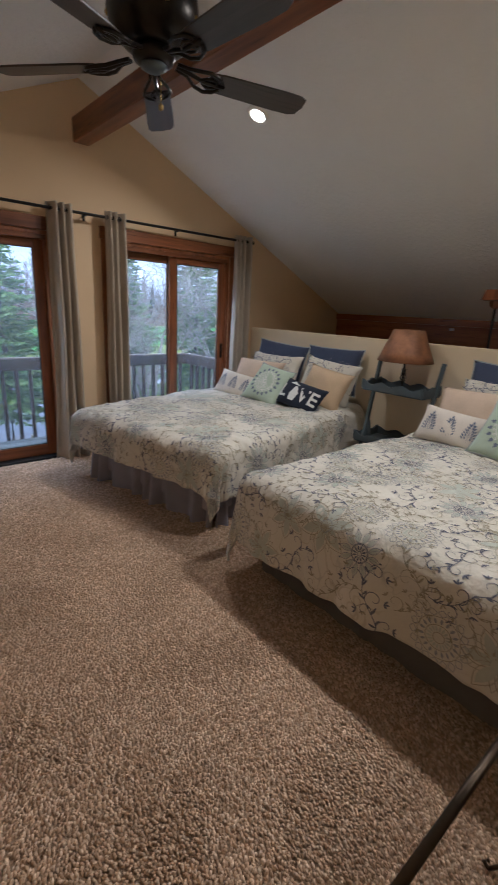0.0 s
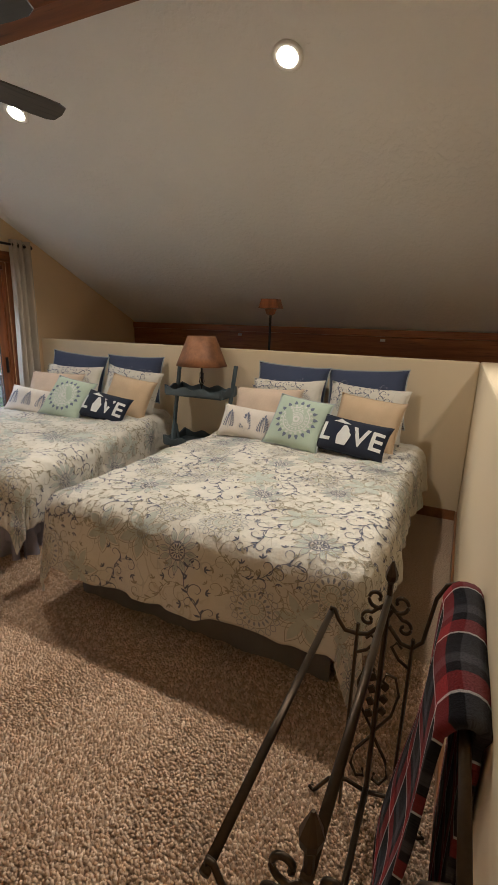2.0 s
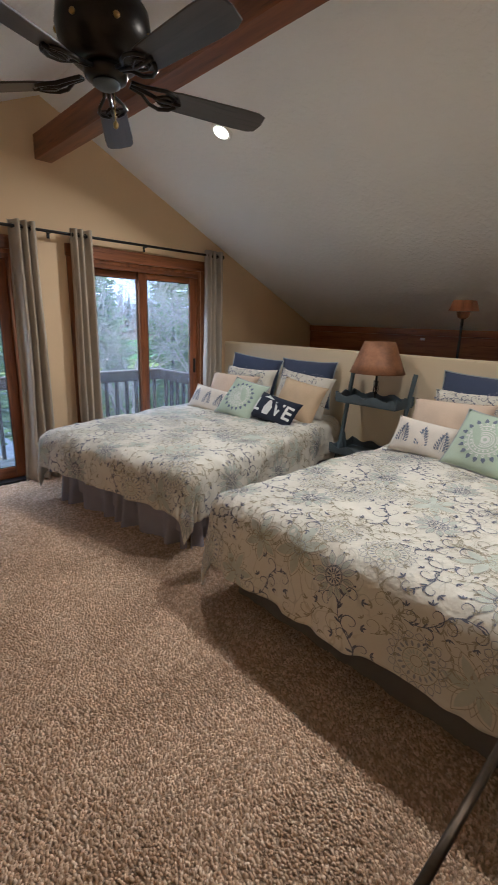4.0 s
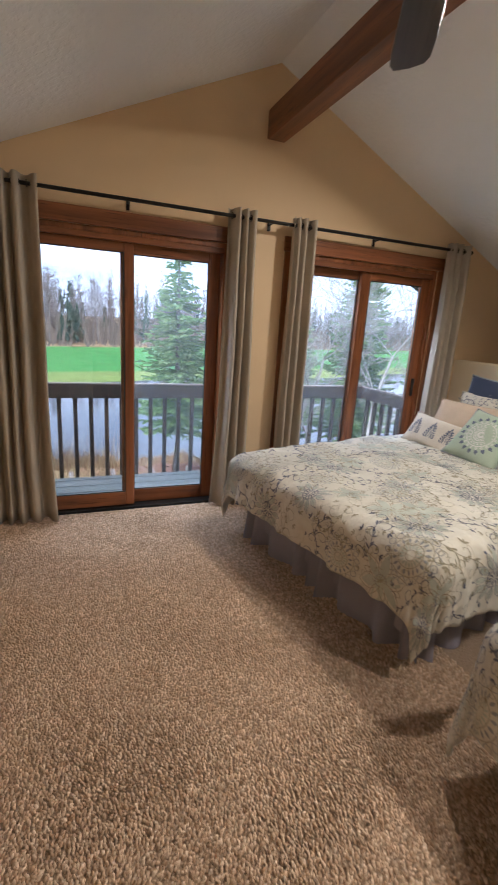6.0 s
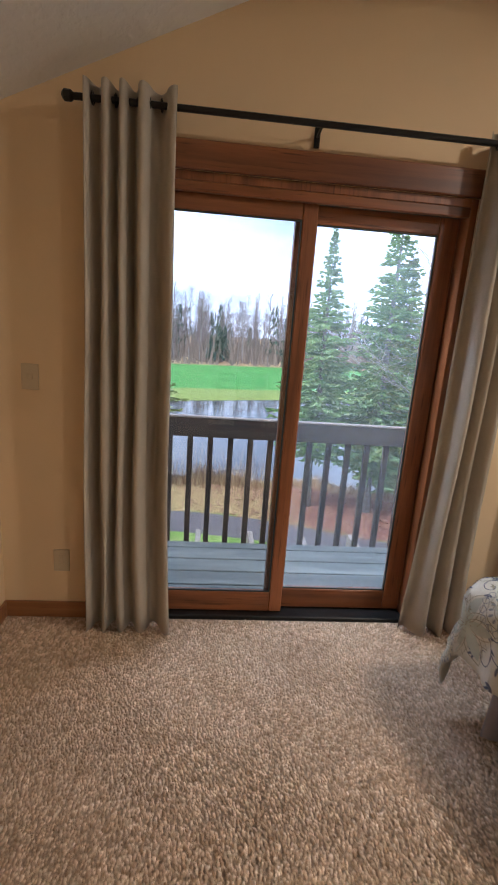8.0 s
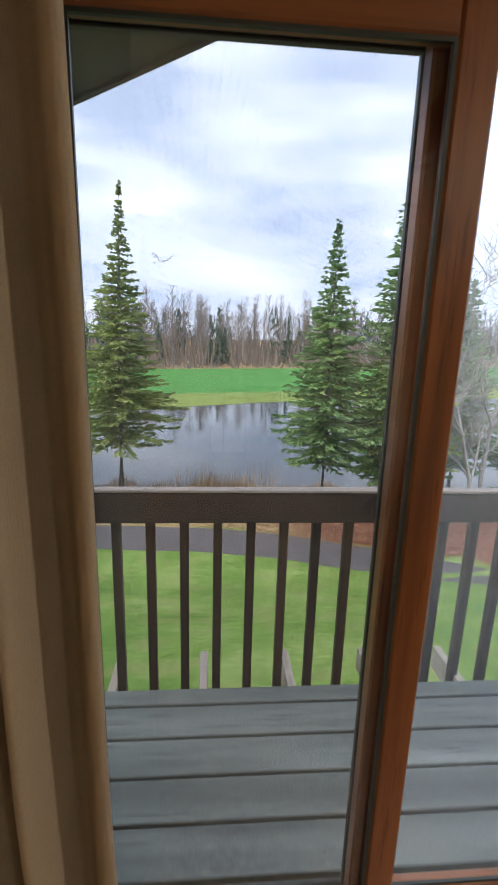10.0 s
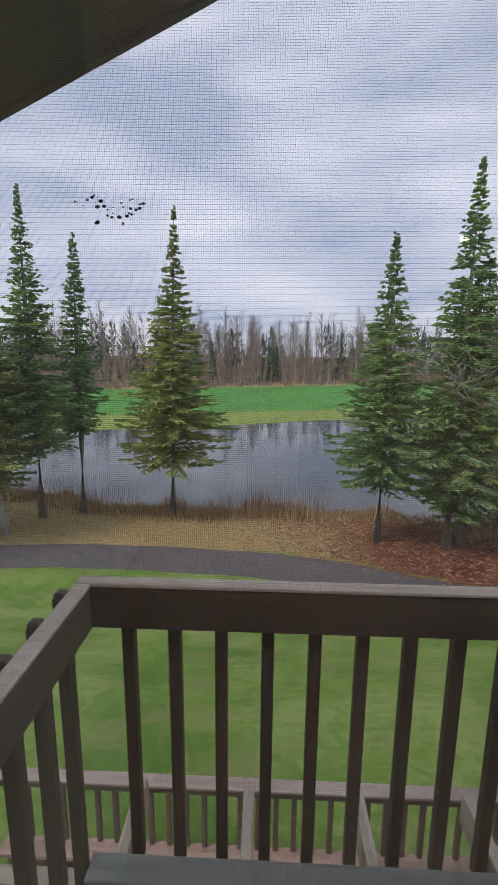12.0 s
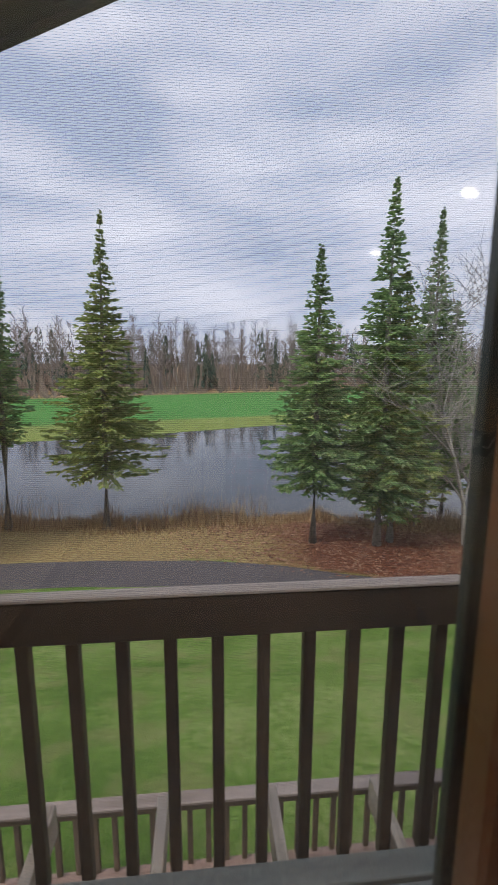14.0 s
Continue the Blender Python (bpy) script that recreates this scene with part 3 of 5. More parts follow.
class Cloth:
    """A comforter laid over a mattress, its sides and foot hanging in folds. Foot at x=0, head towards +x."""

    def __init__(self, seed, L=2.12, W=1.52, top=0.63, foot=0.45, side=0.43, tip=(0.2, 0.05), wrinkle=1.0):
        self.step = 0.016
        self.s = np.arange(-foot, L, self.step)
        self.w = np.arange(-W / 2 - side, W / 2 + side + self.step, self.step)
        S, Wg = np.meshgrid(self.s, self.w, indexing="ij")
        sgn = np.sign(Wg)
        ex, ey = np.maximum(0, -S), np.maximum(0, np.abs(Wg) - W / 2)
        e = np.hypot(ex, ey)
        th = np.arctan2(ey, np.maximum(ex, 1e-9))
        bx, by = np.maximum(S, 0), np.clip(Wg, -W / 2, W / 2)
        r = 0.115
        a = np.minimum(e / r, np.pi / 2)
        hang = np.maximum(0, e - r * np.pi / 2)
        corner = np.sin(2 * th) ** 2 * (e > 0)
        tang = by * np.abs(np.cos(th)) + bx * np.abs(np.sin(th))
        fold = soft_noise(tang * 7 + seed, hang * 1.2, int(seed * 10)) + 0.6 * soft_noise(tang * 15, hang * 2 + seed, int(seed * 10) + 1)
        out = r * np.sin(a) + hang * 0.06 + hang * 0.17 * fold * wrinkle * (1 - corner)
        out += hang * corner * 0.07 * np.cos(4 * (th - np.pi / 4))
        down = r * (1 - np.cos(a)) + hang
        X = bx - np.cos(th) * out - corner * hang * tip[0]
        Y = by + np.sin(th) * sgn * out + sgn * corner * hang * tip[1]
        limit = top - 0.02
        over = np.maximum(0, down - limit)
        X -= over * 0.35
        Z = top - np.minimum(down, limit)
        P = np.stack([X, Y, Z], -1)
        n = self.normals(P)
        puff_h = 0.016 * soft_noise(S * 3.2, Wg * 3.2 + 7, int(seed) + 3) + 0.009 * wrinkle * (1 - 2 * np.abs(soft_noise(S * 5 + Wg * 2, Wg * 5 - S * 2, int(seed) + 5)))
        puff_h += 0.0045 * wrinkle * (1 - 2 * np.abs(soft_noise(S * 13 - Wg * 6, Wg * 12 + S * 4, int(seed) + 6)))
        puff_h *= np.clip(Z / 0.12, 0.15, 1)
        P = P + n * puff_h[..., None]
        P[..., 2] = np.maximum(P[..., 2], 0.016)
        self.P, self.n = P, self.normals(P)
        self.S, self.W = S, Wg

    @staticmethod
    def normals(P):
        n = np.cross(np.gradient(P, axis=0), np.gradient(P, axis=1))
        return n / np.maximum(np.linalg.norm(n, axis=-1, keepdims=True), 1e-9)

    def place(self, uv, lift=0.0025):
        """Points (s, w) of the flat cloth carried onto the hanging one."""
        i = np.clip((uv[:, 0] - self.s[0]) / self.step, 0, len(self.s) - 1.001)
        j = np.clip((uv[:, 1] - self.w[0]) / self.step, 0, len(self.w) - 1.001)
        a, b = i.astype(int), j.astype(int)
        f, g = (i - a)[:, None], (j - b)[:, None]

        def mixed(A):
            return (A[a, b] * (1 - f) + A[a + 1, b] * f) * (1 - g) + (A[a, b + 1] * (1 - f) + A[a + 1, b + 1] * f) * g
        return mixed(self.P) + mixed(self.n) * lift

    def mesh(self):
        n0, n1 = self.S.shape
        idx = np.arange(n0 * n1).reshape(n0, n1)
        F = np.stack([idx[:-1, :-1], idx[1:, :-1], idx[1:, 1:], idx[:-1, 1:]], -1).reshape(-1, 4)
        me = raw_mesh("duvet", self.P.reshape(-1, 3), F)
        me.polygons.foreach_set("use_smooth", [True] * len(me.polygons))
        uv = me.uv_layers.new(name="cloth")
        uv.data.foreach_set("uv", np.stack([self.S, self.W], -1).reshape(-1, 2)[F.ravel()].astype(np.float32).ravel())
        return me


class Print:
    """Flat motifs of the duvet's print, drawn in the cloth's own metres, one set of faces for each ink."""

    def __init__(self):
        self.inks = {}

    def strip(self, ink, left, right):
        V, F = self.inks.setdefault(ink, ([], []))
        n = len(V)
        for p, q in zip(left, right):
            V += [p, q]
        F += [(n + 2 * k, n + 2 * k + 1, n + 2 * k + 3, n + 2 * k + 2) for k in range(len(left) - 1)]

    def line(self, ink, pts, width, taper=False):
        p = np.asarray(pts, float)
        d = np.gradient(p, axis=0)
        d /= np.maximum(np.linalg.norm(d, axis=1, keepdims=True), 1e-9)
        o = np.stack([-d[:, 1], d[:, 0]], 1) * width / 2
        if taper:
            o *= np.linspace(1, 0.35, len(p))[:, None]
        self.strip(ink, list(p + o), list(p - o))

    def leaf(self, ink, c, ang, length, width):
        t = np.linspace(0, 1, 6)
        d, o = np.array([math.cos(ang), math.sin(ang)]), np.array([-math.sin(ang), math.cos(ang)])
        mid = np.asarray(c) + d * (t * length)[:, None]
        half_w = (np.sin(np.pi * t) ** 0.8 * width / 2)[:, None] * o
        self.strip(ink, list(mid + half_w), list(mid - half_w))

    def petal_line(self, ink, c, ang, length, width, pen):
        t = np.linspace(0, 1, 8)
        d, o = np.array([math.cos(ang), math.sin(ang)]), np.array([-math.sin(ang), math.cos(ang)])
        for s in (-1, 1):
            self.line(ink, np.asarray(c) + d * (t * length)[:, None] + s * (np.sin(np.pi * t) * width / 2)[:, None] * o, pen)

    def ring(self, ink, c, r, pen):
        a = np.linspace(0, 2 * np.pi, 25)
        self.line(ink, np.asarray(c) + r * np.stack([np.cos(a), np.sin(a)], 1), pen)

    def curl(self, ink, c, ang, r, turns, sign, pen):
        q = np.linspace(0, 1, 14)
        a = ang + sign * turns * 2 * np.pi * q
        rr = r * (1 - 0.8 * q)
        d0 = np.array([math.cos(ang), math.sin(ang)]) * r
        self.line(ink, np.asarray(c) - d0 + np.stack([np.cos(a), np.sin(a)], 1) * rr[:, None], pen, True)

    def medallion(self, c, R, rnd):
        n = 12
        for k in range(n):
            a = 2 * math.pi * k / n
            u = np.array([math.cos(a), math.sin(a)])
            self.leaf("sage_print", c + u * R * 0.42, a, R * 0.5, R * 0.2)
            self.petal_line("grey_print", c + u * R * 0.40, a, R * 0.6, R * 0.26, 0.0032)
            self.line("grey_print", [c + u * R * 0.44, c + u * R * 0.6, c + u * R * 0.84], 0.0025)
            self.leaf("navy_print", c + u * R * 0.12, a, R * 0.22, R * 0.07)
            self.leaf("navy_print", c + u * R * 0.98, a + 0.26, R * 0.1, R * 0.08)
        for f in (0.1, 0.36, 0.40):
            self.ring("navy_print", c, R * f, 0.003)

    def rosette(self, c, R, rnd):
        for k in range(18):
            a = 2 * math.pi * k / 18
            u = np.array([math.cos(a), math.sin(a)])
            self.petal_line("grey_print", c + u * R * 0.72, a, R * 0.26, R * 0.24, 0.003)
            self.leaf("grey_print", c + u * R * 0.45, a, R * 0.2, R * 0.09)
            self.leaf("sage_print", c + u * R * 0.2, a, R * 0.2, R * 0.06)
        for f in (0.18, 0.42, 0.70):
            self.ring("tan_print", c, R * f, 0.003)

    def blossom(self, c, R, rnd):
        n, a0 = 6, rnd.uniform(0, 6)
        for k in range(n):
            a = a0 + 2 * math.pi * k / n
            self.leaf("sage_print", c, a, R * 0.9, R * 0.34)
            self.petal_line("tan_print", c, a, R, R * 0.5, 0.003)
            self.petal_line("tan_print", c, a + 0.52, R * 0.8, R * 0.3, 0.0025)
        self.ring("grey_print", c, R * 0.2, 0.004)

    def spray(self, c, R, rnd, ink="navy_print", pen=0.005):
        a0 = rnd.uniform(0, 6.28)
        t = np.linspace(-1, 1, 18)
        d, o = np.array([math.cos(a0), math.sin(a0)]), np.array([-math.sin(a0), math.cos(a0)])
        stem = c + d * (t * R)[:, None] + o * (0.22 * R * np.sin(t * 3))[:, None]
        self.line(ink, stem, pen * 0.7)
        for k in range(1, 17, 3):
            s = 1 if k % 2 else -1
            r = R * rnd.uniform(0.2, 0.34)
            self.curl(ink, stem[k], a0 - s * (math.pi / 2 + 0.3), r, 0.9, s, pen)
            tip = stem[k] + o * s * r * 1.9
            for da in (-0.9, 0.0, 0.9):
                self.leaf(ink, tip, a0 + s * (math.pi / 2 + da), R * rnd.uniform(0.12, 0.2), R * 0.055)
            self.leaf(ink, stem[k], a0 - s * rnd.uniform(0.4, 1.0), R * rnd.uniform(0.16, 0.26), R * 0.06)
            self.leaf(ink, stem[k + 1], a0 + s * rnd.uniform(0.3, 0.9), R * rnd.uniform(0.14, 0.2), R * 0.06)

    def vine(self, c, R, rnd):
        self.spray(c, R, rnd, "tan_print", 0.004)


def duvet_print(cloth, duvet, seed):
    """Medallions, rosettes, blossoms and scrolling sprays strewn over the cloth."""
    rnd = random.Random(seed)
    pr = Print()
    kinds = (pr.medallion, pr.spray, pr.blossom, pr.rosette, pr.spray, pr.vine)
    sizes = (0.12, 0.16, 0.14, 0.125, 0.15, 0.17)
    row, s = 0, cloth.s[0] + 0.10
    while s < 1.75:
        w = cloth.w[0] + 0.09 + 0.12 * (row % 2)
        col = 0
        while w < cloth.w[-1] - 0.06:
            k = (row * 2 + col + (rnd.random() < 0.25)) % 6
            c = np.array([s + rnd.uniform(-0.035, 0.035), w + rnd.uniform(-0.035, 0.035)])
            kinds[k](c, sizes[k] * rnd.uniform(0.85, 1.1), rnd)
            if k in (0, 2, 3):
                pr.vine(c + np.array([0.10, 0.11]), 0.12, rnd)
            w += 0.235
            col += 1
        s += 0.205
        row += 1
    for ink, (V, F) in pr.inks.items():
        ob = part(ink, raw_mesh(ink, cloth.place(np.array(V)), F), MAT[ink], duvet, "printed flowers and scrolls")
        ob["kind"] = "stuff"


def skirt_mesh(length, seed, ruffle):
    """A pleated strip of cloth along x, hanging from z 0.33 to the floor."""
    rnd = random.Random(seed)
    n = int(length / 0.012)
    V, F = [], []
    for i in range(n + 1):
        x = length * i / n
        y = ruffle * (math.sin(x * 36 + math.sin(x * 9) * 2.2) + 0.5 * math.sin(x * 17 + seed))
        for j in range(4):
            V.append((x, y * (0.3 + 0.35 * j), 0.33 - 0.108 * j))
    for i in range(n):
        for j in range(3):
            a = i * 4 + j
            F.append((a, a + 1, a + 5, a + 4))
    me = raw_mesh("bed_skirt", V, F)
    me.polygons.foreach_set("use_smooth", [True] * len(me.polygons))
    return me


def bed(m, seed, label, foot, tip, wrinkle, skirt, ruffle):
    e = empty("bed", m)
    part("mattress", box(0.03, 2.13, -0.74, 0.74, 0.33, 0.60, 0.07, segments=3), MAT["mattress"], e, smooth=True)
    part("box_spring", box(0.05, 2.12, -0.73, 0.73, 0.10, 0.325, 0.02, segments=2), MAT[skirt], e)
    for x in (0.12, 2.0):
        for y in (-0.62, 0.62):
            part("bed_leg", lathe([(0.02, 0.0), (0.025, 0.02), (0.03, 0.10)], 10, centre=(x, y, 0)), MAT["black"], e)
    cloth = Cloth(seed, foot=foot, tip=tip, wrinkle=wrinkle)
    d = cloth.mesh()
    d.materials.append(MAT["duvet"])
    ob = part("duvet", d, None, e, "cream duvet printed with grey and navy flowers")
    sol = ob.modifiers.new("thickness", 'SOLIDIFY')
    sol.thickness, sol.offset = 0.012, -1
    duvet_print(cloth, ob, int(seed * 10))
    sk = skirt_mesh(1.46, seed, ruffle)
    part("bed_skirt", sk, MAT[skirt], e, "grey cloth skirt", at=pose(0.03, -0.73, 0, 0, 0, 90))
    sk2 = skirt_mesh(2.05, seed + 1, ruffle)
    part("bed_skirt", sk2, MAT[skirt], e, "grey cloth skirt", at=pose(0.05, -0.75, 0))
    part("bed_skirt", sk2, MAT[skirt], e, "grey cloth skirt", at=pose(0.05, 0.75, 0))
    tagged(e, label, "bed", "two beds")
    return e


BED1 = pose(1.66, 0.94, 0, 0, 0, -1.0)
BED2 = pose(1.61, 3.0, 0, 0, 0, 10.5)
bed(BED1, 1.0, "made bed with a cream floral duvet and many pillows", 0.46, (0.04, -0.06), 0.75, "plain_skirt", 0.004)
bed(BED2, 3.6, "made bed with a wrinkled floral duvet under the window", 0.37, (0.0, -0.1), 1.2, "skirt", 0.034)

# ---- pillows ----
INKS = {k: MAT[k] for k in ("navy_print", "grey_print", "tan_print", "sage_print")}
MAT["navy"] = fabric("slate_navy_cotton", (0.055, 0.068, 0.115))
MAT["ink"] = fabric("dark_navy_cotton", (0.022, 0.026, 0.042))
MAT["piping"] = fabric("pale_grey_piping", (0.42, 0.45, 0.45))
MAT["tan_cloth"] = fabric("sand_linen", (0.55, 0.41, 0.26))
MAT["cream_cloth"] = fabric("cream_cotton", (0.66, 0.60, 0.52))
MAT["mint"] = fabric("mint_cotton", (0.44, 0.52, 0.41))
MAT["beige_cloth"] = fabric("beige_cotton", (0.60, 0.47, 0.35))
MAT["white_print"] = fabric("white_print", (0.68, 0.68, 0.64))
MAT["grey_print"] = fabric("blue_grey_print", (0.16, 0.18, 0.24))


def puff(u, v, t):
    a = max(0.0, 1 - abs(u) ** 2.6) * max(0.0, 1 - abs(v) ** 2.6)
    return t * a ** 0.55


def pillow_shape(w, h, t, seed):
    n = 18
    bm = bmesh.new()
    rnd = random.Random(seed)
    k = [rnd.uniform(0, 6) for _ in range(4)]
    front, back = {}, {}
    for i in range(n + 1):
        for j in range(n + 1):
            u, v = 2 * i / n - 1, 2 * j / n - 1
            pinch = 1 - 0.07 * (1 - abs(u) ** 3) * abs(v) ** 4
            pinch2 = 1 - 0.07 * (1 - abs(v) ** 3) * abs(u) ** 4
            x, y = u * w / 2 * pinch2, v * h / 2 * pinch
            z = puff(u, v, t / 2) * (1 + 0.06 * math.sin(3 * u + k[0]) * math.sin(3 * v + k[1]))
            z += 0.004 * math.sin(9 * u + 5 * v + k[2]) * (1 - u * u) * (1 - v * v)
            front[i, j] = bm.verts.new((x, y, z))
            edge = i in (0, n) or j in (0, n)
            back[i, j] = front[i, j] if edge else bm.verts.new((x, y, -z * 0.9))
    for i in range(n):
        for j in range(n):
            bm.faces.new((front[i, j], front[i + 1, j], front[i + 1, j + 1], front[i, j + 1]))
            bm.faces.new((back[i, j], back[i, j + 1], back[i + 1, j + 1], back[i + 1, j]))
    return bm


def on_pillow(bm, w, h, t, lift=0.004):
    """Lays flat work drawn in metres about the middle onto the pillow's bulging front."""
    for v in bm.verts:
        u, q = max(-0.97, min(0.97, 2 * v.co.x / w)), max(-0.97, min(0.97, 2 * v.co.y / h))
        v.co.z += puff(u, q, t / 2) + lift
    return bm


def piping_bm(w, h, r=0.006):
    pts = []
    n = 14
    for side in range(4):
        for i in range(n):
            q = 2 * i / n - 1
            u, v = ((q, -1), (1, q), (-q, 1), (-1, -q))[side]
            pts.append((u * w / 2 * (1 - 0.07 * (1 - abs(v) ** 3) * abs(u) ** 4), v * h / 2 * (1 - 0.07 * (1 - abs(u) ** 3) * abs(v) ** 4), 0))
    pts.append(pts[0])
    return tube(pts, r, 6)


def leaf_motif(cx, cy, s):
    """A pointed leaf built of rising rows of small petals round a stem."""
    bm = bmesh.new()

    def petal(x, y, a, ln, wd):
        d, q = Vector((math.sin(a), math.cos(a))) * ln, Vector((math.cos(a), -math.sin(a))) * wd
        c = Vector((cx + x, cy + y))
        pts = [c, c + d * 0.5 - q, c + d, c + d * 0.5 + q]
        bm.faces.new([bm.verts.new((p.x, p.y, 0)) for p in pts][::-1])
    for row in range(6):
        y = s * (-0.75 + 0.24 * row)
        half_w = s * (0.62, 0.62, 0.52, 0.40, 0.26, 0.12)[row]
        for k in (-1, -0.5, 0.5, 1):
            petal(half_w * k * 0.55, y, k * 0.75, s * 0.36, s * 0.075)
    petal(0, s * 0.62, 0, s * 0.45, s * 0.1)
    petal(0, -s, 0, s * 1.6, s * 0.03)
    for f in bm.faces:
        f.normal_update()
        if f.normal.z < 0:
            f.normal_flip()
    return bm


def ring_flat(bm, r0, r1, n=40, cx=0.0, cy=0.0, wave=0, amp=0.0):
    a = [bm.verts.new((cx + r0 * math.cos(2 * math.pi * k / n), cy + r0 * math.sin(2 * math.pi * k / n), 0)) for k in range(n)]
    b = []
    for k in range(n):
        t = 2 * math.pi * k / n
        r = r1 * (1 + amp * math.cos(wave * t))
        b.append(bm.verts.new((cx + r * math.cos(t), cy + r * math.sin(t), 0)))
    for k in range(n):
        j = (k + 1) % n
        bm.faces.new((a[k], b[k], b[j], a[j]))


def pillow(kind, m, seed):
    sizes = {"navy": (0.66, 0.47, 0.17), "print": (0.64, 0.44, 0.16), "cream": (0.60, 0.40, 0.17), "tan": (0.52, 0.42, 0.16),
             "leaf": (0.48, 0.28, 0.13), "mint": (0.45, 0.45, 0.14), "love": (0.53, 0.28, 0.12)}
    names = {"navy": ("navy", "slate blue pillow with pale piping against the half wall"),
             "print": ("duvet", "cream pillow sham printed with grey flowers"),
             "cream": ("beige_cloth", "plain beige pillow leaning in the row"),
             "tan": ("tan_cloth", "plain sand-coloured linen throw pillow"),
             "leaf": ("cream_cloth", "small white lumbar pillow with three blue leaf motifs"),
             "mint": ("mint", "mint green square pillow with a white medallion"),
             "love": ("ink", "dark navy lumbar pillow lettered LOVE in white")}
    w, h, t = sizes[kind]
    mat, label = names[kind]
    e = empty("pillow", m)
    part("cushion", pillow_shape(w, h, t, seed), MAT[mat], e, smooth=True)
    if kind == "print":
        me = e.children[0].data
        uv = me.uv_layers.new(name="cloth")
        for lp in me.loops:
            co = me.vertices[lp.vertex_index].co
            uv.data[lp.index].uv = (co.x + seed * 0.37, co.y + seed * 0.21)
        pr, rnd = Print(), random.Random(seed)
        for k in range(9):
            c = np.array([-w * 0.36 + w * 0.09 * k, h * (0.3, 0.05, -0.2)[k % 3]])
            (pr.spray, pr.rosette, pr.vine)[k % 3](c, (0.09, 0.06, 0.08)[k % 3], rnd)
        for ink, (V, F) in pr.inks.items():
            V = [(x, y, puff(max(-0.97, min(0.97, 2 * x / w)), max(-0.97, min(0.97, 2 * y / h)), t / 2) * 1.05 + 0.005) for x, y in V]
            part(ink, raw_mesh(ink, V, F), INKS[ink], e, "printed flowers")["kind"] = "stuff"
    part("piping", piping_bm(w, h, 0.006 if kind in ("navy", "mint") else 0.0035), MAT["piping"] if kind in ("navy", "mint") else MAT[mat], e, smooth=True)
    if kind == "leaf":
        for k in range(3):
            bm = on_pillow(leaf_motif(-0.145 + 0.145 * k, -0.005, 0.085), w, h, t)
            part("leaf_motif", bm, MAT["grey_print"], e, "blue-grey leaf print")
    if kind == "mint":
        bm = bmesh.new()
        for r0, r1 in ((0.012, 0.03), (0.05, 0.058), (0.068, 0.074), (0.098, 0.106)):
            ring_flat(bm, r0, r1)
        for k in range(20):
            a = 2 * math.pi * k / 20
            ring_flat(bm, 0.001, 0.008, 8, 0.084 * math.cos(a), 0.084 * math.sin(a))
            ring_flat(bm, 0.001, 0.006, 8, 0.041 * math.cos(a), 0.041 * math.sin(a))
            ring_flat(bm, 0.004, 0.010, 8, 0.118 * math.cos(a), 0.118 * math.sin(a))
        part("medallion", on_pillow(bm, w, h, t), MAT["white_print"], e, "white medallion print")
        for k in range(18):
            bm = bmesh.new()
            a = 2 * math.pi * (k + 0.5) / 18
            d, q = Vector((math.cos(a), math.sin(a))), Vector((-math.sin(a), math.cos(a)))
            vs = [d * 0.132 - q * 0.011, d * 0.145 - q * 0.014, d * 0.168, d * 0.145 + q * 0.014, d * 0.132 + q * 0.011]
            bm.faces.new([bm.verts.new((p.x, p.y, 0)) for p in vs])
            part("petal", on_pillow(bm, w, h, t), MAT["grey_print"], e)
    if kind == "love":
        for txt, x in (("L", -0.19), ("V", 0.075), ("E", 0.19)):
            cu = bpy.data.curves.new("letter", 'FONT')
            cu.body, cu.size, cu.align_x, cu.align_y = txt, 0.19, 'CENTER', 'CENTER'
            cu.offset = 0.004
            tmp = new("tmp_letter", cu)
            me = bpy.data.meshes.new_from_object(tmp.evaluated_get(bpy.context.evaluated_depsgraph_get()))
            bpy.data.objects.remove(tmp)
            bm = bmesh.new()
            bm.from_mesh(me)
            bmesh.ops.triangulate(bm, faces=bm.faces)
            bmesh.ops.subdivide_edges(bm, edges=bm.edges, cuts=2)
            bmesh.ops.translate(bm, vec=(x, -0.01, 0), verts=bm.verts)
            part("letter", on_pillow(bm, w, h, t), MAT["white_print"], e, "white printed letter")
        # the shape of a state stands for the O
        bm = bmesh.new()
        low = [(-0.035, -0.085), (0.035, -0.085), (0.05, -0.04), (0.058, 0.0), (0.04, 0.015), (0.025, 0.0), (0.03, 0.04), (0.005, 0.065), (-0.02, 0.06), (-0.03, 0.02), (-0.045, -0.02), (-0.04, -0.06)]
        up = [(-0.11, 0.085), (-0.06, 0.08), (-0.02, 0.075), (0.03, 0.078), (0.0, 0.09), (-0.03, 0.098), (-0.06, 0.115), (-0.075, 0.1)]
        for pts in (low, up):
            bm.faces.new([bm.verts.new((-0.05 + x, y, 0)) for x, y in pts])
        bmesh.ops.triangulate(bm, faces=bm.faces)
        bmesh.ops.subdivide_edges(bm, edges=bm.edges, cuts=2)
        part("letter", on_pillow(bm, w, h, t, 0.005), MAT["white_print"], e, "white printed map shape")
    tagged(e, label, "pillow", "pillows on the beds")
    return e


# a pillow's face looks along its z; standing ones lean back towards the head
def lean(x, y, z, back, turn=0.0):
    return pose(x, y, z) @ pose(0, 0, 0, 0, 0, -90 + turn) @ pose(0, 0, 0, 90 - back, 0, 0)


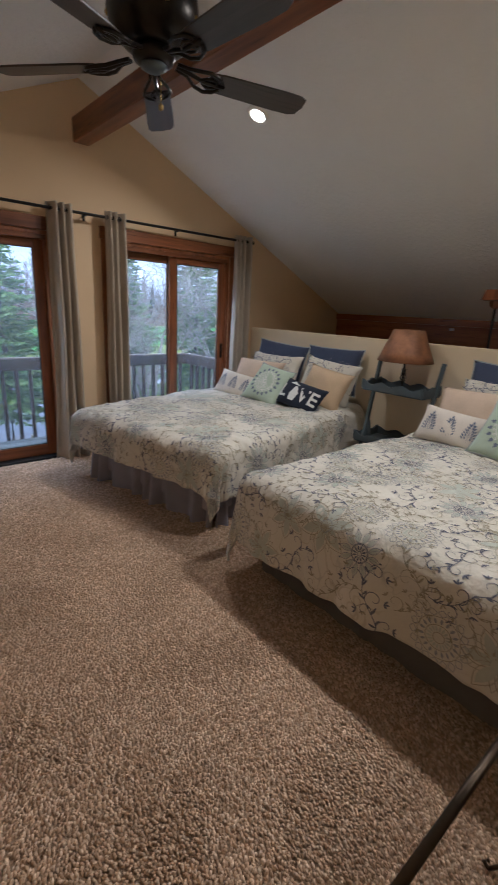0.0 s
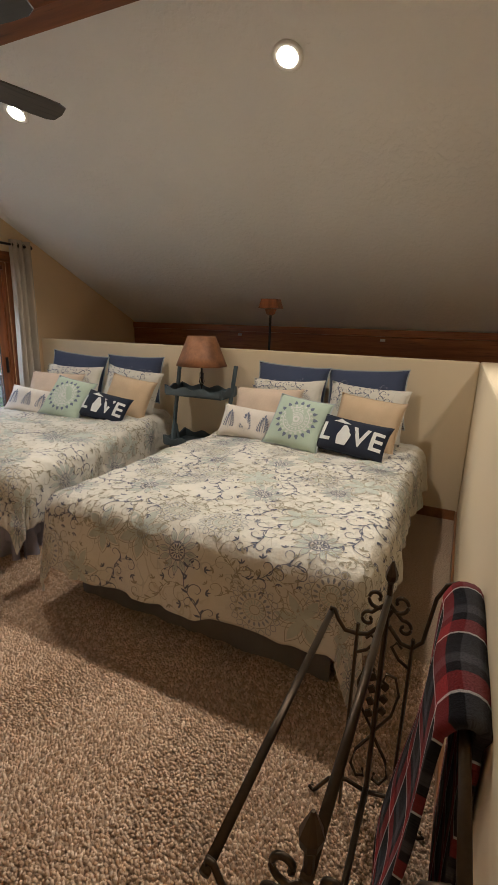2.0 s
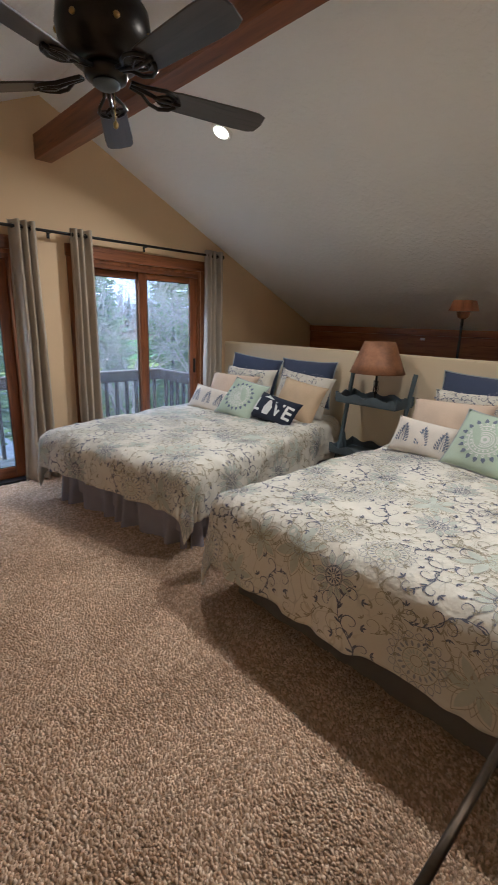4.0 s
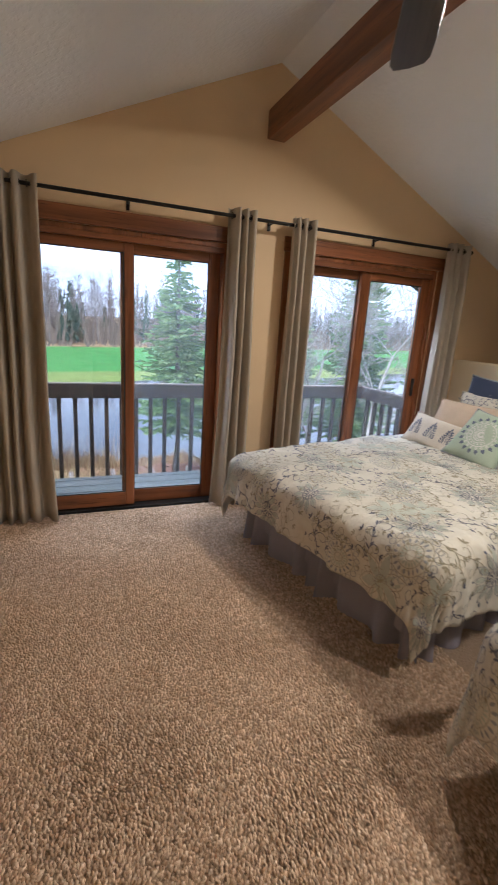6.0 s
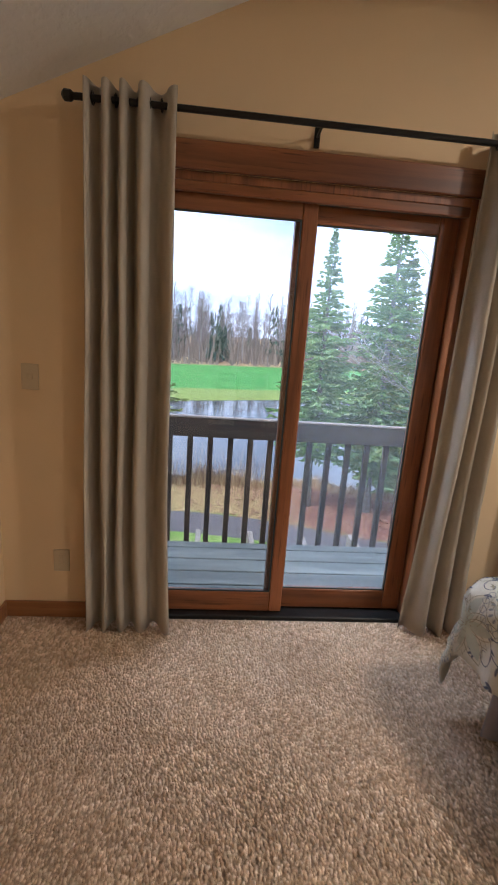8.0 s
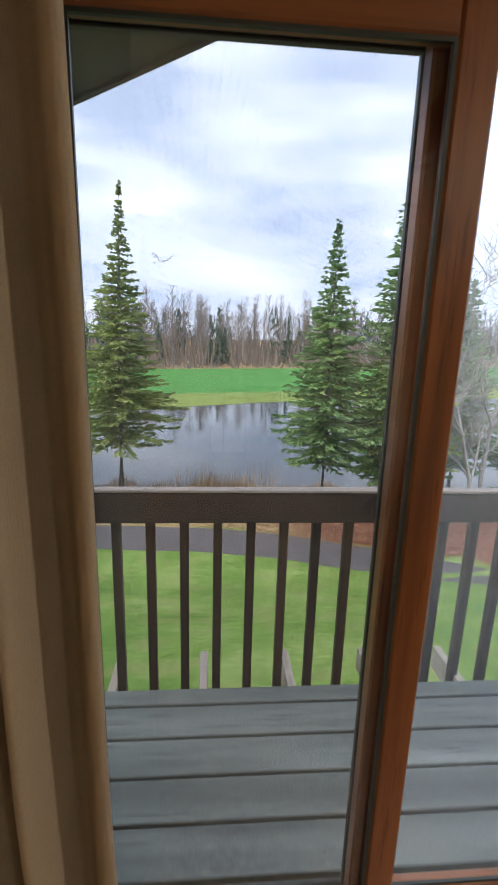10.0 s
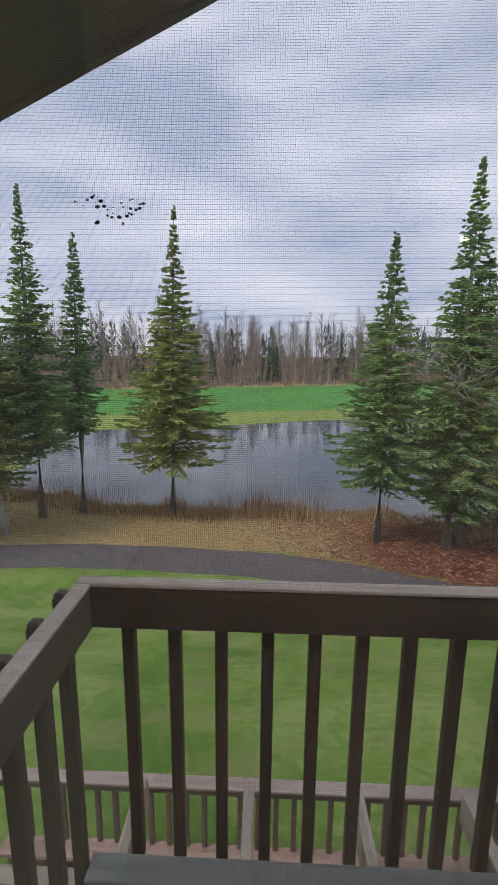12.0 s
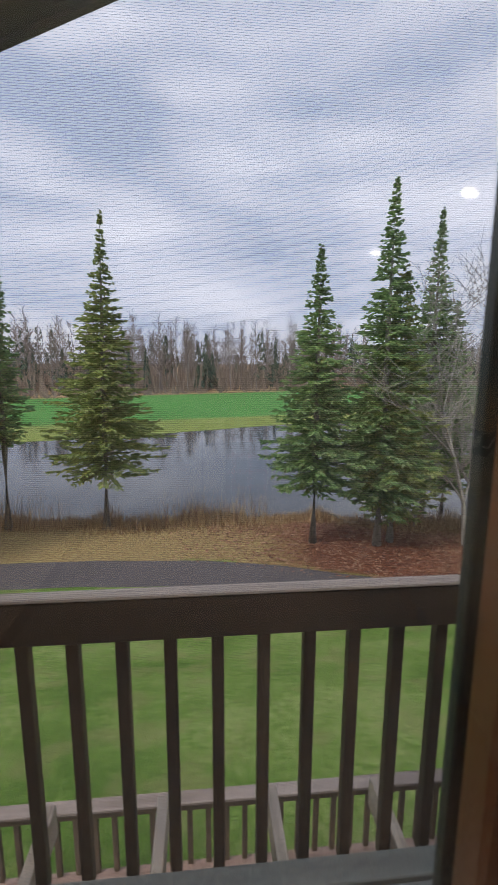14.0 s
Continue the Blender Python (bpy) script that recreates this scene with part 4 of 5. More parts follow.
ROW = [("navy", 2.05, 0.29, 0.975, 14, 2, -2), ("navy", 2.07, -0.36, 0.975, 12, -3, 3),
       ("print", 1.93, 0.28, 0.88, 22, 3, 2), ("print", 1.95, -0.39, 0.875, 20, -2, -3),
       ("cream", 1.80, 0.40, 0.835, 28, 4, 2), ("tan", 1.80, -0.44, 0.82, 26, -4, -5),
       ("leaf", 1.60, 0.47, 0.745, 32, 10, -6), ("mint", 1.60, 0.04, 0.80, 38, 2, -7), ("love", 1.54, -0.40, 0.755, 34, -6, -5)]
for bi, M in enumerate((BED1, BED2)):
    for k, (kind, x, y, z, back, turn, roll) in enumerate(ROW):
        sh = 0.0 if bi == 0 else 0.02
        sy = 0.0 if bi == 0 else (-0.10 if k < 6 else -0.04)
        pillow(kind, M @ lean(x + sh, y + sy, z - 0.02 * bi, back + 2 * bi, turn) @ pose(0, 0, 0, 0, 0, roll - 3 * bi), k + bi * 20)

# ---- night stand, table lamp, post lamp ----


def night_stand(x, y):
    e = empty("night_stand", pose(x, y, 0))
    for s in (-1, 1):
        part("leg", tube([(-0.20, 0.27 * s, 0.0), (-0.02, 0.29 * s, 0.55), (0.12, 0.31 * s, 1.15)], 0.022, 6), MAT["slate"], e)
        part("leg", tube([(0.14, 0.27 * s, 0.0), (0.0, 0.29 * s, 0.55)], 0.02, 6), MAT["slate"], e)
    for z, d, nm in ((0.86, 0.30, "upper_tray"), (0.38, 0.38, "lower_tray")):
        t = part(nm, box(-d / 2, d / 2, -0.30, 0.30, z, z + 0.016, 0.003), MAT["slate"], e)
        n = 16
        for s in (-1, 1):
            pts = [(-d / 2, z + 0.016), (d / 2, z + 0.016)] + [(d / 2 - d * k / n, z + 0.085 + 0.014 * math.cos(4 * math.pi * k / n)) for k in range(n + 1)]
            part("tray_side", prism(pts, 'y', 0.30 * s - 0.007, 0.30 * s + 0.007), MAT["slate"], t)
            pts = [(-0.292, z + 0.016), (0.292, z + 0.016)] + [(0.292 - 0.584 * k / n, z + 0.075 + 0.016 * math.cos(6 * math.pi * k / n)) for k in range(n + 1)]
            part("tray_end", prism(pts, 'x', d / 2 * s - 0.007, d / 2 * s + 0.007), MAT["slate"], t)
    tagged(e, "blue-grey painted wooden stand with two scalloped trays", "night stand")


night_stand(3.68, 2.08)
MAT["rawhide"] = plain("brown_rawhide_shade", (0.26, 0.115, 0.05), 0.55, vary=0.45, scale=9, fine=50, bump=0.3)


def table_lamp(x, y, z):
    e = empty("table_lamp", pose(x, y, z))
    part("base", lathe([(0.07, 0.0), (0.072, 0.008), (0.03, 0.018), (0.012, 0.03)], 20), MAT["black"], e)
    part("stem", tube([(0, 0, 0.02), (0.004, 0.003, 0.15), (-0.003, 0, 0.36)], 0.010, 8), MAT["black"], e)
    tw = bmesh.new()
    for k in range(5):
        a = k * 1.3
        tube([(0, 0, 0.06), (0.025 * math.cos(a), 0.025 * math.sin(a), 0.12), (0.012 * math.cos(a + 1), 0.02 * math.sin(a + 1), 0.2)], 0.0035, 5, tw)
    part("twigs", tw, MAT["black"], e, "black metal twigs")
    sh = bmesh.new()
    lathe([(0.24, 0.265), (0.205, 0.35), (0.165, 0.45), (0.13, 0.535), (0.127, 0.535), (0.162, 0.45), (0.202, 0.35), (0.236, 0.266)], 28, sh)
    part("shade", sh, MAT["rawhide"], e, "mottled brown rawhide shade", smooth=True)
    tagged(e, "table lamp with a brown rawhide cone shade", "table lamp")


table_lamp(3.68, 2.07, 0.878)


def post_lamp(x, y):
    e = empty("post_lamp", pose(x, y, 0))
    part("pole", tube([(0, 0, 0.02), (0, 0, 1.66)], 0.012, 8), MAT["black"], e)
    part("foot", lathe([(0.12, 0.0), (0.12, 0.015), (0.02, 0.03)], 20), MAT["black"], e)
    part("head_cup", lathe([(0.02, 1.62), (0.045, 1.635), (0.06, 1.68)], 4), MAT["cedar"], e)
    part("head_box", prism([(-0.105, 1.685), (0.105, 1.685), (0.075, 1.77), (-0.075, 1.77)], 'x', -0.06, 0.06), MAT["cedar"], e)
    tagged(e, "wooden lamp head on a thin dark pole behind the half wall", "floor lamp")


post_lamp(4.15, 1.59)

# ---- blanket rack ----
MAT["iron"] = plain("antique_bronze_iron", (0.06, 0.042, 0.026), 0.38, 0.8, 0.35)


def spiral(cx, cz, r0, a0, turns, sign=1, n=16, shrink=0.22):
    """Points of a scroll in the y-z plane, winding inwards."""
    pts = []
    for i in range(n + 1):
        q = i / n
        a = a0 + sign * turns * 2 * math.pi * q
        r = r0 * (1 - (1 - shrink) * q)
        pts.append((0, cx + r * math.cos(a), cz + r * math.sin(a)))
    return pts


def end_frame(e, x):
    """One scrolled end of the rack, drawn about y=0 (the middle bar)."""
    at = pose(x, -0.04, 0) @ Matrix.Diagonal((1, 0.9, 0.985, 1))
    f = part("end_frame", tube([(0, 0, 0.06), (0, 0, 0.86)], 0.009, 8), MAT["iron"], e, at=at)
    part("finial", lathe([(0.008, 0.855), (0.018, 0.87), (0.020, 0.885), (0.012, 0.905), (0.003, 0.925)], 8), MAT["iron"], f)
    for s in (-1, 1):
        if s > 0:
            sweep = [(0.01, 0.72), (0.05, 0.675), (0.085, 0.665), (0.125, 0.665), (0.15, 0.695), (0.165, 0.725), (0.175, 0.728), (0.177, 0.71)]
        else:
            sweep = [(0.01, 0.72), (0.05, 0.675), (0.085, 0.67), (0.112, 0.70), (0.122, 0.77), (0.133, 0.845), (0.155, 0.89), (0.185, 0.905), (0.203, 0.893), (0.207, 0.875)]
        part("upright", tube([(0, 0.085 * s, 0.0), (0, 0.085 * s, 0.70)], 0.006, 6), MAT["iron"], f)
        part("arm_curve", tube([(0, y * s, z) for y, z in sweep], 0.0065, 6), MAT["iron"], f, smooth=True)
        for nm, pts, r in (("top_scroll", [(0, 0.0, 0.74)] + spiral(0.035 * s, 0.80, 0.034, -2.2 if s > 0 else -0.94, 0.95, s), 0.006),
                           ("side_scroll", [(0, 0.005 * s, 0.79)] + spiral(0.055 * s, 0.725, 0.026, 1.9 if s > 0 else 1.24, 1.0, -s), 0.0055),
                           ("heart", [(0, 0.0, 0.34), (0, 0.05 * s, 0.42), (0, 0.066 * s, 0.50), (0, 0.05 * s, 0.555), (0, 0.02 * s, 0.56), (0, 0.012 * s, 0.53), (0, 0.03 * s, 0.52)], 0.005),
                           ("lower_heart", [(0, 0.0, 0.33), (0, 0.05 * s, 0.25), (0, 0.062 * s, 0.19), (0, 0.04 * s, 0.15), (0, 0.015 * s, 0.16), (0, 0.02 * s, 0.185)], 0.005),
                           ("upper_curl", [(0, 0.085 * s, 0.60), (0, 0.05 * s, 0.62), (0, 0.025 * s, 0.655), (0, 0.04 * s, 0.675), (0, 0.055 * s, 0.66)], 0.005),
                           ("foot_curl", [(0, 0.0, 0.10), (0, 0.07 * s, 0.115), (0, 0.13 * s, 0.09), (0, 0.17 * s, 0.03), (0, 0.185 * s, 0.008), (0, 0.20 * s, 0.02), (0, 0.19 * s, 0.035)], 0.007)):
            part(nm, tube(pts, r, 6), MAT["iron"], f, smooth=True)
    for k in range(7):
        z = 0.40 + 0.022 * k
        s = (-1) ** k
        bm = bmesh.new()
        vs = [bm.verts.new((0.004 * q, y, zz)) for q in (1,) for y, zz in ((0.004 * s, z), (0.024 * s, z - 0.012), (0.034 * s, z + 0.006), (0.018 * s, z + 0.018))]
        fc = bm.faces.new(vs)
        ext = bmesh.ops.extrude_face_region(bm, geom=[fc])
        bmesh.ops.translate(bm, vec=(-0.008, 0, 0), verts=[v for v in ext["geom"] if isinstance(v, bmesh.types.BMVert)])
        bmesh.ops.recalc_face_normals(bm, faces=bm.faces)
        part("ivy_leaf", bm, MAT["iron"], f)
    return f


def blanket_rack():
    e = empty("blanket_rack", pose(0, 0, 0))
    for x in (RACK_NEAR, RACK_FAR):
        end_frame(e, x)
    for y, z in ((0.118, 0.70), (-0.04, 0.80), (-0.225, 0.868), (-0.04, 0.115)):
        part("bar", tube([(RACK_NEAR - 0.01, y, z), (RACK_FAR + 0.01, y, z)], 0.0095, 10), MAT["iron"], e, "burnished brown bar", smooth=True)
    tagged(e, "scrolled bronze-brown iron blanket rack beside the half wall", "blanket rack")


RACK_NEAR, RACK_FAR = 0.45, 1.18
blanket_rack()


def plaid_mat():
    m = Nodes("red_black_plaid_fleece")
    uv = m.coord("UV")
    sp = m.n("SeparateXYZ")
    m.link(uv, sp.inputs[0])

    def bands(src, k):
        fr = m.math('FRACT', m.math('MULTIPLY', src, k))
        return m.ramp(fr, [(0.0, (0.008, 0.009, 0.012)), (0.24, (0.008, 0.009, 0.012)), (0.25, (0.85, 0.83, 0.80)), (0.275, (0.85, 0.83, 0.80)), (0.28, (0.30, 0.03, 0.032)), (0.52, (0.30, 0.03, 0.032)),
                          (0.53, (0.012, 0.012, 0.016)), (0.66, (0.012, 0.012, 0.016)), (0.67, (0.085, 0.085, 0.095)), (0.80, (0.085, 0.085, 0.095)), (0.85, (0.02, 0.02, 0.025))])
    col = m.mix(0.5, bands(sp.outputs[0], 5.6), bands(sp.outputs[1], 5.6))
    fuzz = m.noise(m.coord("UV"), 260, 3)
    col = m.mix(1.0, col, m.ramp(fuzz, [(0.25, (0.6, 0.6, 0.6)), (0.75, (1.3, 1.3, 1.3))]), 'MULTIPLY')
    m.bump(fuzz, 0.8, 0.004)
    m.bsdf.inputs["Sheen Weight"].default_value = 0.03
    return m.done(col, 0.95, spec=0.1)


MAT["plaid"] = plaid_mat()


def blanket():
    """A folded fleece hung over the wall-side bar of the rack."""
    x0, x1 = 0.70, 1.15
    prof = []
    R = 0.034
    for z in np.linspace(0.10, 0.873, 14):
        prof.append((0.036 + 0.10 * (0.85 - z) + 0.008 * math.sin(z * 9), z))
    for a in np.linspace(0, math.pi, 9)[1:-1]:
        prof.append((R * math.cos(a), 0.88 + R * math.sin(a)))
    for z in np.linspace(0.873, 0.16, 12):
        prof.append((-0.022, z))
    nx = 24
    V, F, UVs = [], [], []
    run = [0.0]
    for a, b in zip(prof, prof[1:]):
        run.append(run[-1] + math.hypot(b[0] - a[0], b[1] - a[1]))
    for i in range(nx + 1):
        x = x0 + (x1 - x0) * i / nx
        for j, (y, z) in enumerate(prof):
            sag = 0.006 * math.sin(x * 19 + j * 0.25)
            V.append((x + 0.01 * math.sin(j * 0.3), -0.223 + y + sag * (1 if y > 0 else 0.2), z + 0.004 * math.sin(x * 25)))
            UVs.append((x, run[j]))
    k = len(prof)
    for i in range(nx):
        for j in range(k - 1):
            a = i * k + j
            F.append((a, a + k, a + k + 1, a + 1))
    me = raw_mesh("plaid_blanket", V, F)
    me.polygons.foreach_set("use_smooth", [True] * len(me.polygons))
    uv = me.uv_layers.new(name="cloth")
    uv.data.foreach_set("uv", np.array(UVs, dtype=np.float32)[np.array(F).ravel()].ravel())
    ob = part("plaid_blanket", me, MAT["plaid"])
    sol = ob.modifiers.new("thickness", 'SOLIDIFY')
    sol.thickness, sol.offset = 0.018, 0
    tagged(ob, "folded red, black and white plaid fleece over the rack", "blanket")


blanket()

# ---- balcony ----
B_L, B_R = -0.135, 3.60


def balcony():
    e = empty("balcony", pose(-0.02, -0.01, 0))
    y, wide = 5.305, 0.085
    while y > WALL_OUT + 0.03:
        part("deck_board", box(B_L - 0.03, B_R + 0.03, y, y + wide, -0.08, -0.042, 0.004), MAT["deck"], e, "weathered grey deck board")
        y, wide = y - 0.162, 0.149
    part("rim_joist", box(B_L - 0.03, B_R + 0.03, 5.345, 5.385, -0.28, -0.082, 0.003), MAT["rail"], e)
    k = -2
    while 0.736 + 0.41 * k < B_R:
        x = 0.736 + 0.41 * k
        part("joist_end", box(x - 0.02, x + 0.02, 5.386, 5.68, -0.20, -0.075, 0.004), MAT["pale_wood"], e, "pale bare joist end")
        k += 1
    part("front_rail", box(B_L - 0.04, B_R + 0.04, 5.42, 5.458, 0.735, 0.868, 0.004), MAT["rail"], e)
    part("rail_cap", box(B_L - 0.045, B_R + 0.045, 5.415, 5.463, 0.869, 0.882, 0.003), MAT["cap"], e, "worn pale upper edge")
    me = mesh_of(box(-0.019, 0.019, 0, 0.038, -0.17, 0.86, 0.003), "baluster")
    x = -0.045
    while x < B_R:
        part("baluster", me, MAT["baluster"], e, at=pose(x, 5.4595, 0))
        x += 0.1435
    me2 = mesh_of(join(box(-0.038, 0, -0.019, 0.019, -0.17, 0.872, 0.003), box(-0.036, -0.002, -0.017, 0.017, 0.868, 0.886, 0.006)), "side_baluster")
    for side, x in (("left", B_L), ("right", B_R)):
        xs = (x - 0.038, x) if side == "left" else (x, x + 0.038)
        part("side_rail", box(xs[0], xs[1], WALL_OUT + 0.02, 5.4185, 0.735, 0.868, 0.004), MAT["rail_y"], e)
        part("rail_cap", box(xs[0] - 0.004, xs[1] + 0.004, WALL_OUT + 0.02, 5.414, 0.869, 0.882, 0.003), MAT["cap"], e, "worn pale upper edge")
        y = 5.36
        while y > WALL_OUT + 0.05:
            part("baluster", me2, MAT["baluster"], e, at=pose(xs[0] - 0.001, y, 0) if side == "left" else pose(xs[1] + 0.001, y, 0, 0, 0, 180))
            y -= 0.14
    tagged(e, "second-floor wooden balcony with dark brown railing and grey boards", "balcony")


# rail caps, much paler than the rails below them
MAT["cap"] = wood("pale_rail_edge", (0.20, 0.155, 0.13), (0.40, 0.33, 0.29), 0, 0.7, 12, 0.3)
MAT["rail_y"] = wood("dark_brown_rail_stain_deep", (0.042, 0.026, 0.017), (0.095, 0.062, 0.042), 1, 0.6, 12, 0.3)
MAT["red_wood"] = wood("reddish_weathered_plank", (0.24, 0.15, 0.115), (0.45, 0.33, 0.28), 0, 0.7, 12, 0.3)
balcony()


def lower_deck():
    e = empty("lower_deck", pose(0, 0, 0))
    x0, x1 = -1.7, 6.0
    y = 4.7
    while y < 6.95:
        part("deck_board", box(x0, x1, y, y + 0.135, -2.47, -2.43, 0.004), MAT["pale_x"], e, "pale deck board")
        y += 0.145
    part("front_rail", box(x0, x1, 7.10, 7.14, -1.80, -1.715, 0.003), MAT["rail_mid"], e)
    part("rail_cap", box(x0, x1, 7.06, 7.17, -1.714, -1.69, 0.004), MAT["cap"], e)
    part("bottom_plank", box(x0, x1, 6.98, 7.14, -2.34, -2.30, 0.004), MAT["red_wood"], e, "reddish bottom plank")
    part("skirt_board", box(x0, x1, 7.10, 7.13, -2.70, -2.345, 0.003), MAT["rail_mid"], e)
    me = mesh_of(box(-0.02, 0.02, 0, 0.035, -2.30, -1.80, 0.003), "baluster")
    x = x0 + 0.07
    while x < x1:
        part("baluster", me, MAT["rail_mid_z"], e, at=pose(x, 7.105, 0))
        x += 0.14
    part("side_rail", box(x0 - 0.04, x0, 4.7, 7.14, -1.80, -1.70, 0.003), MAT["rail_mid"], e)
    tagged(e, "lower wooden deck with a brown railing below the balcony", "deck")


MAT["pale_x"] = wood("bare_weathered_planks", (0.26, 0.24, 0.20), (0.46, 0.42, 0.36), 0, 0.7, 12, 0.3)
MAT["rail_mid"] = wood("faded_brown_rail", (0.08, 0.056, 0.036), (0.16, 0.115, 0.078), 0, 0.65, 12, 0.3)
MAT["rail_mid_z"] = wood("faded_brown_baluster", (0.07, 0.049, 0.031), (0.14, 0.10, 0.068), 2, 0.65, 12, 0.3)
lower_deck()


def roof():
    e = empty("roof", pose(0, 0, 0))
    y0, y1 = WALL_OUT + 0.001, 5.80
    for x0, x1, line in ((-1.6, 1.817, ceil_left), (1.817, 6.8, ceil_right)):
        part("soffit", prism([(x0, line(x0) + 0.03), (x1, line(x1) + 0.03), (x1, line(x1) + 0.2), (x0, line(x0) + 0.2)], 'y', y0, y1), MAT["soffit"], e)
        part("bargeboard", prism([(x0, line(x0) + 0.015), (x1, line(x1) + 0.015), (x1, line(x1) + 0.22), (x0, line(x0) + 0.22)], 'y', y1 + 0.001, y1 + 0.03), MAT["soffit"], e)
    for x0, x1, line in ((-1.6, 1.817, ceil_left), (1.817, 6.8, ceil_right)):
        part("roof_slope", prism([(x0, line(x0) + 0.23), (x1, line(x1) + 0.23), (x1, line(x1) + 0.29), (x0, line(x0) + 0.29)], 'y', Y_B - 0.5, y1 + 0.05), MAT["soffit"], e)
    structure(e, "dark brown gable roof overhanging the balcony", "roof")


roof()
structure(part("wall_outside", box(X_L - 0.3, X_R + 0.3, WALL_Y + 0.0, WALL_OUT, GROUND - 0.2, -0.302), MAT["siding"]), "brown siding on the storey below", "wall")

# ---- ground, path, pond ----


def near_shore(x):
    return 16.85 - 0.12 * x + 0.35 * math.sin(x * 0.55) + 0.15 * math.sin(x * 1.9 + 1)


def far_shore(x):
    return 35.3 + 0.30 * x + 0.8 * math.sin(x * 0.21)


def field_end(x):
    return 68 + 0.42 * x


def path_mid(x):
    return 13.05 - 0.035 * (x + 2.2) ** 2 if x > -2.2 else 13.05 - 0.012 * (x + 2.2) ** 2


def land(x, y):
    a, b = near_shore(max(-60, min(60, x))), far_shore(max(-60, min(60, x)))
    q = max(0.0, min(1.0, (y - 5.8) / 5.4))
    z = -0.585 - 2.115 * (0.75 * q + 0.25 * q * q * (3 - 2 * q))
    if y > a - 2.4:
        z -= 0.75 * min(1.0, (y - a + 2.4) / 4.0) ** 1.5
    if y > b - 3:
        q = min(1.0, (y - b + 3) / 3.6)
        z += 0.66 * q
    return z + 0.02 * math.sin(x * 1.3) * math.sin(y * 1.1)


def ground_mat():
    """Lawn, dry bank, mown field and wood floor, each in its own stretch of land."""
    m = Nodes("grass_and_banks")
    v = m.coord()
    sp = m.n("SeparateXYZ")
    m.link(v, sp.inputs[0])
    X, Y = sp.outputs[0], sp.outputs[1]
    wob = m.math('MULTIPLY', m.math('SUBTRACT', m.noise(v, 1.3, 4), 0.5), 1.1)
    n1, n2, n3 = m.noise(v, 0.9, 4), m.noise(v, 14, 5, 0.7), m.noise(v, 70, 3, 0.7)
    lawn = m.ramp(m.math('ADD', m.math('MULTIPLY', n1, 0.5), m.math('MULTIPLY', n2, 0.5)), [(0.40, (0.085, 0.175, 0.028)), (0.5, (0.155, 0.265, 0.05)), (0.6, (0.29, 0.37, 0.12))])
    lawn = m.mix(m.step(n3, 0.45, 0.75), lawn, (0.18, 0.27, 0.07))
    lawn = m.mix(m.math('MULTIPLY', m.step(m.noise(v, 2.4, 3), 0.5, 0.65), 0.5), lawn, (0.27, 0.27, 0.11))
    dry = m.ramp(n2, [(0.38, (0.20, 0.135, 0.06)), (0.52, (0.38, 0.27, 0.13)), (0.66, (0.36, 0.33, 0.13))])
    leaf = m.ramp(n3, [(0.3, (0.12, 0.045, 0.028)), (0.6, (0.24, 0.10, 0.06)), (0.8, (0.34, 0.20, 0.13))])
    dry = m.mix(m.step(m.math('ADD', X, m.math('MULTIPLY', wob, 2.0)), 1.2, 3.4), dry, leaf)
    field = m.ramp(n1, [(0.3, (0.07, 0.21, 0.05)), (0.7, (0.10, 0.27, 0.07))])
    rough = m.ramp(n2, [(0.3, (0.16, 0.22, 0.05)), (0.7, (0.26, 0.30, 0.10))])
    wood_floor = m.ramp(n1, [(0.3, (0.22, 0.14, 0.07)), (0.7, (0.42, 0.29, 0.17))])

    def past(line, soft):
        return m.step(m.math('ADD', m.math('SUBTRACT', Y, line), wob), -soft, soft)
    arc = m.math('MULTIPLY', m.math('POWER', m.math('ADD', X, 2.2), 2.0), 0.030)
    col = m.mix(past(m.math('SUBTRACT', 13.5, arc), 0.25), lawn, dry)
    fs = m.math('ADD', m.math('MULTIPLY', X, 0.30), 33.0)
    col = m.mix(past(fs, 0.5), col, rough)
    col = m.mix(past(m.math('ADD', fs, 6.5), 1.0), col, field)
    col = m.mix(past(m.math('ADD', m.math('MULTIPLY', X, 0.42), 68.0), 1.2), col, wood_floor)
    m.bump(m.math('ADD', n2, n3), 0.9, 0.05)
    return m.done(col, 0.95, spec=0.1)


def ground():
    xs = np.concatenate([np.array([-700, -400, -220, -120, -80, -60]), np.arange(-45, 46, 0.75), np.array([60, 80, 120, 220, 400, 700])])
    ys = np.concatenate([np.array([-300, -100, -40, -10, 3.0]), np.arange(4.0, 42, 0.5), np.arange(42, 80, 2.0), np.array([90, 110, 150, 220, 350, 600, 1200])])
    V = [(x, y, land(x, y)) for x in xs for y in ys]
    n = len(ys)
    idx = np.arange(len(xs) * n).reshape(len(xs), n)
    F = np.stack([idx[:-1, :-1], idx[1:, :-1], idx[1:, 1:], idx[:-1, 1:]], -1).reshape(-1, 4)
    me = raw_mesh("ground", V, F)
    me.polygons.foreach_set("use_smooth", [True] * len(me.polygons))
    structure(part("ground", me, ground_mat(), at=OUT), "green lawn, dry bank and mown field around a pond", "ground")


ground()


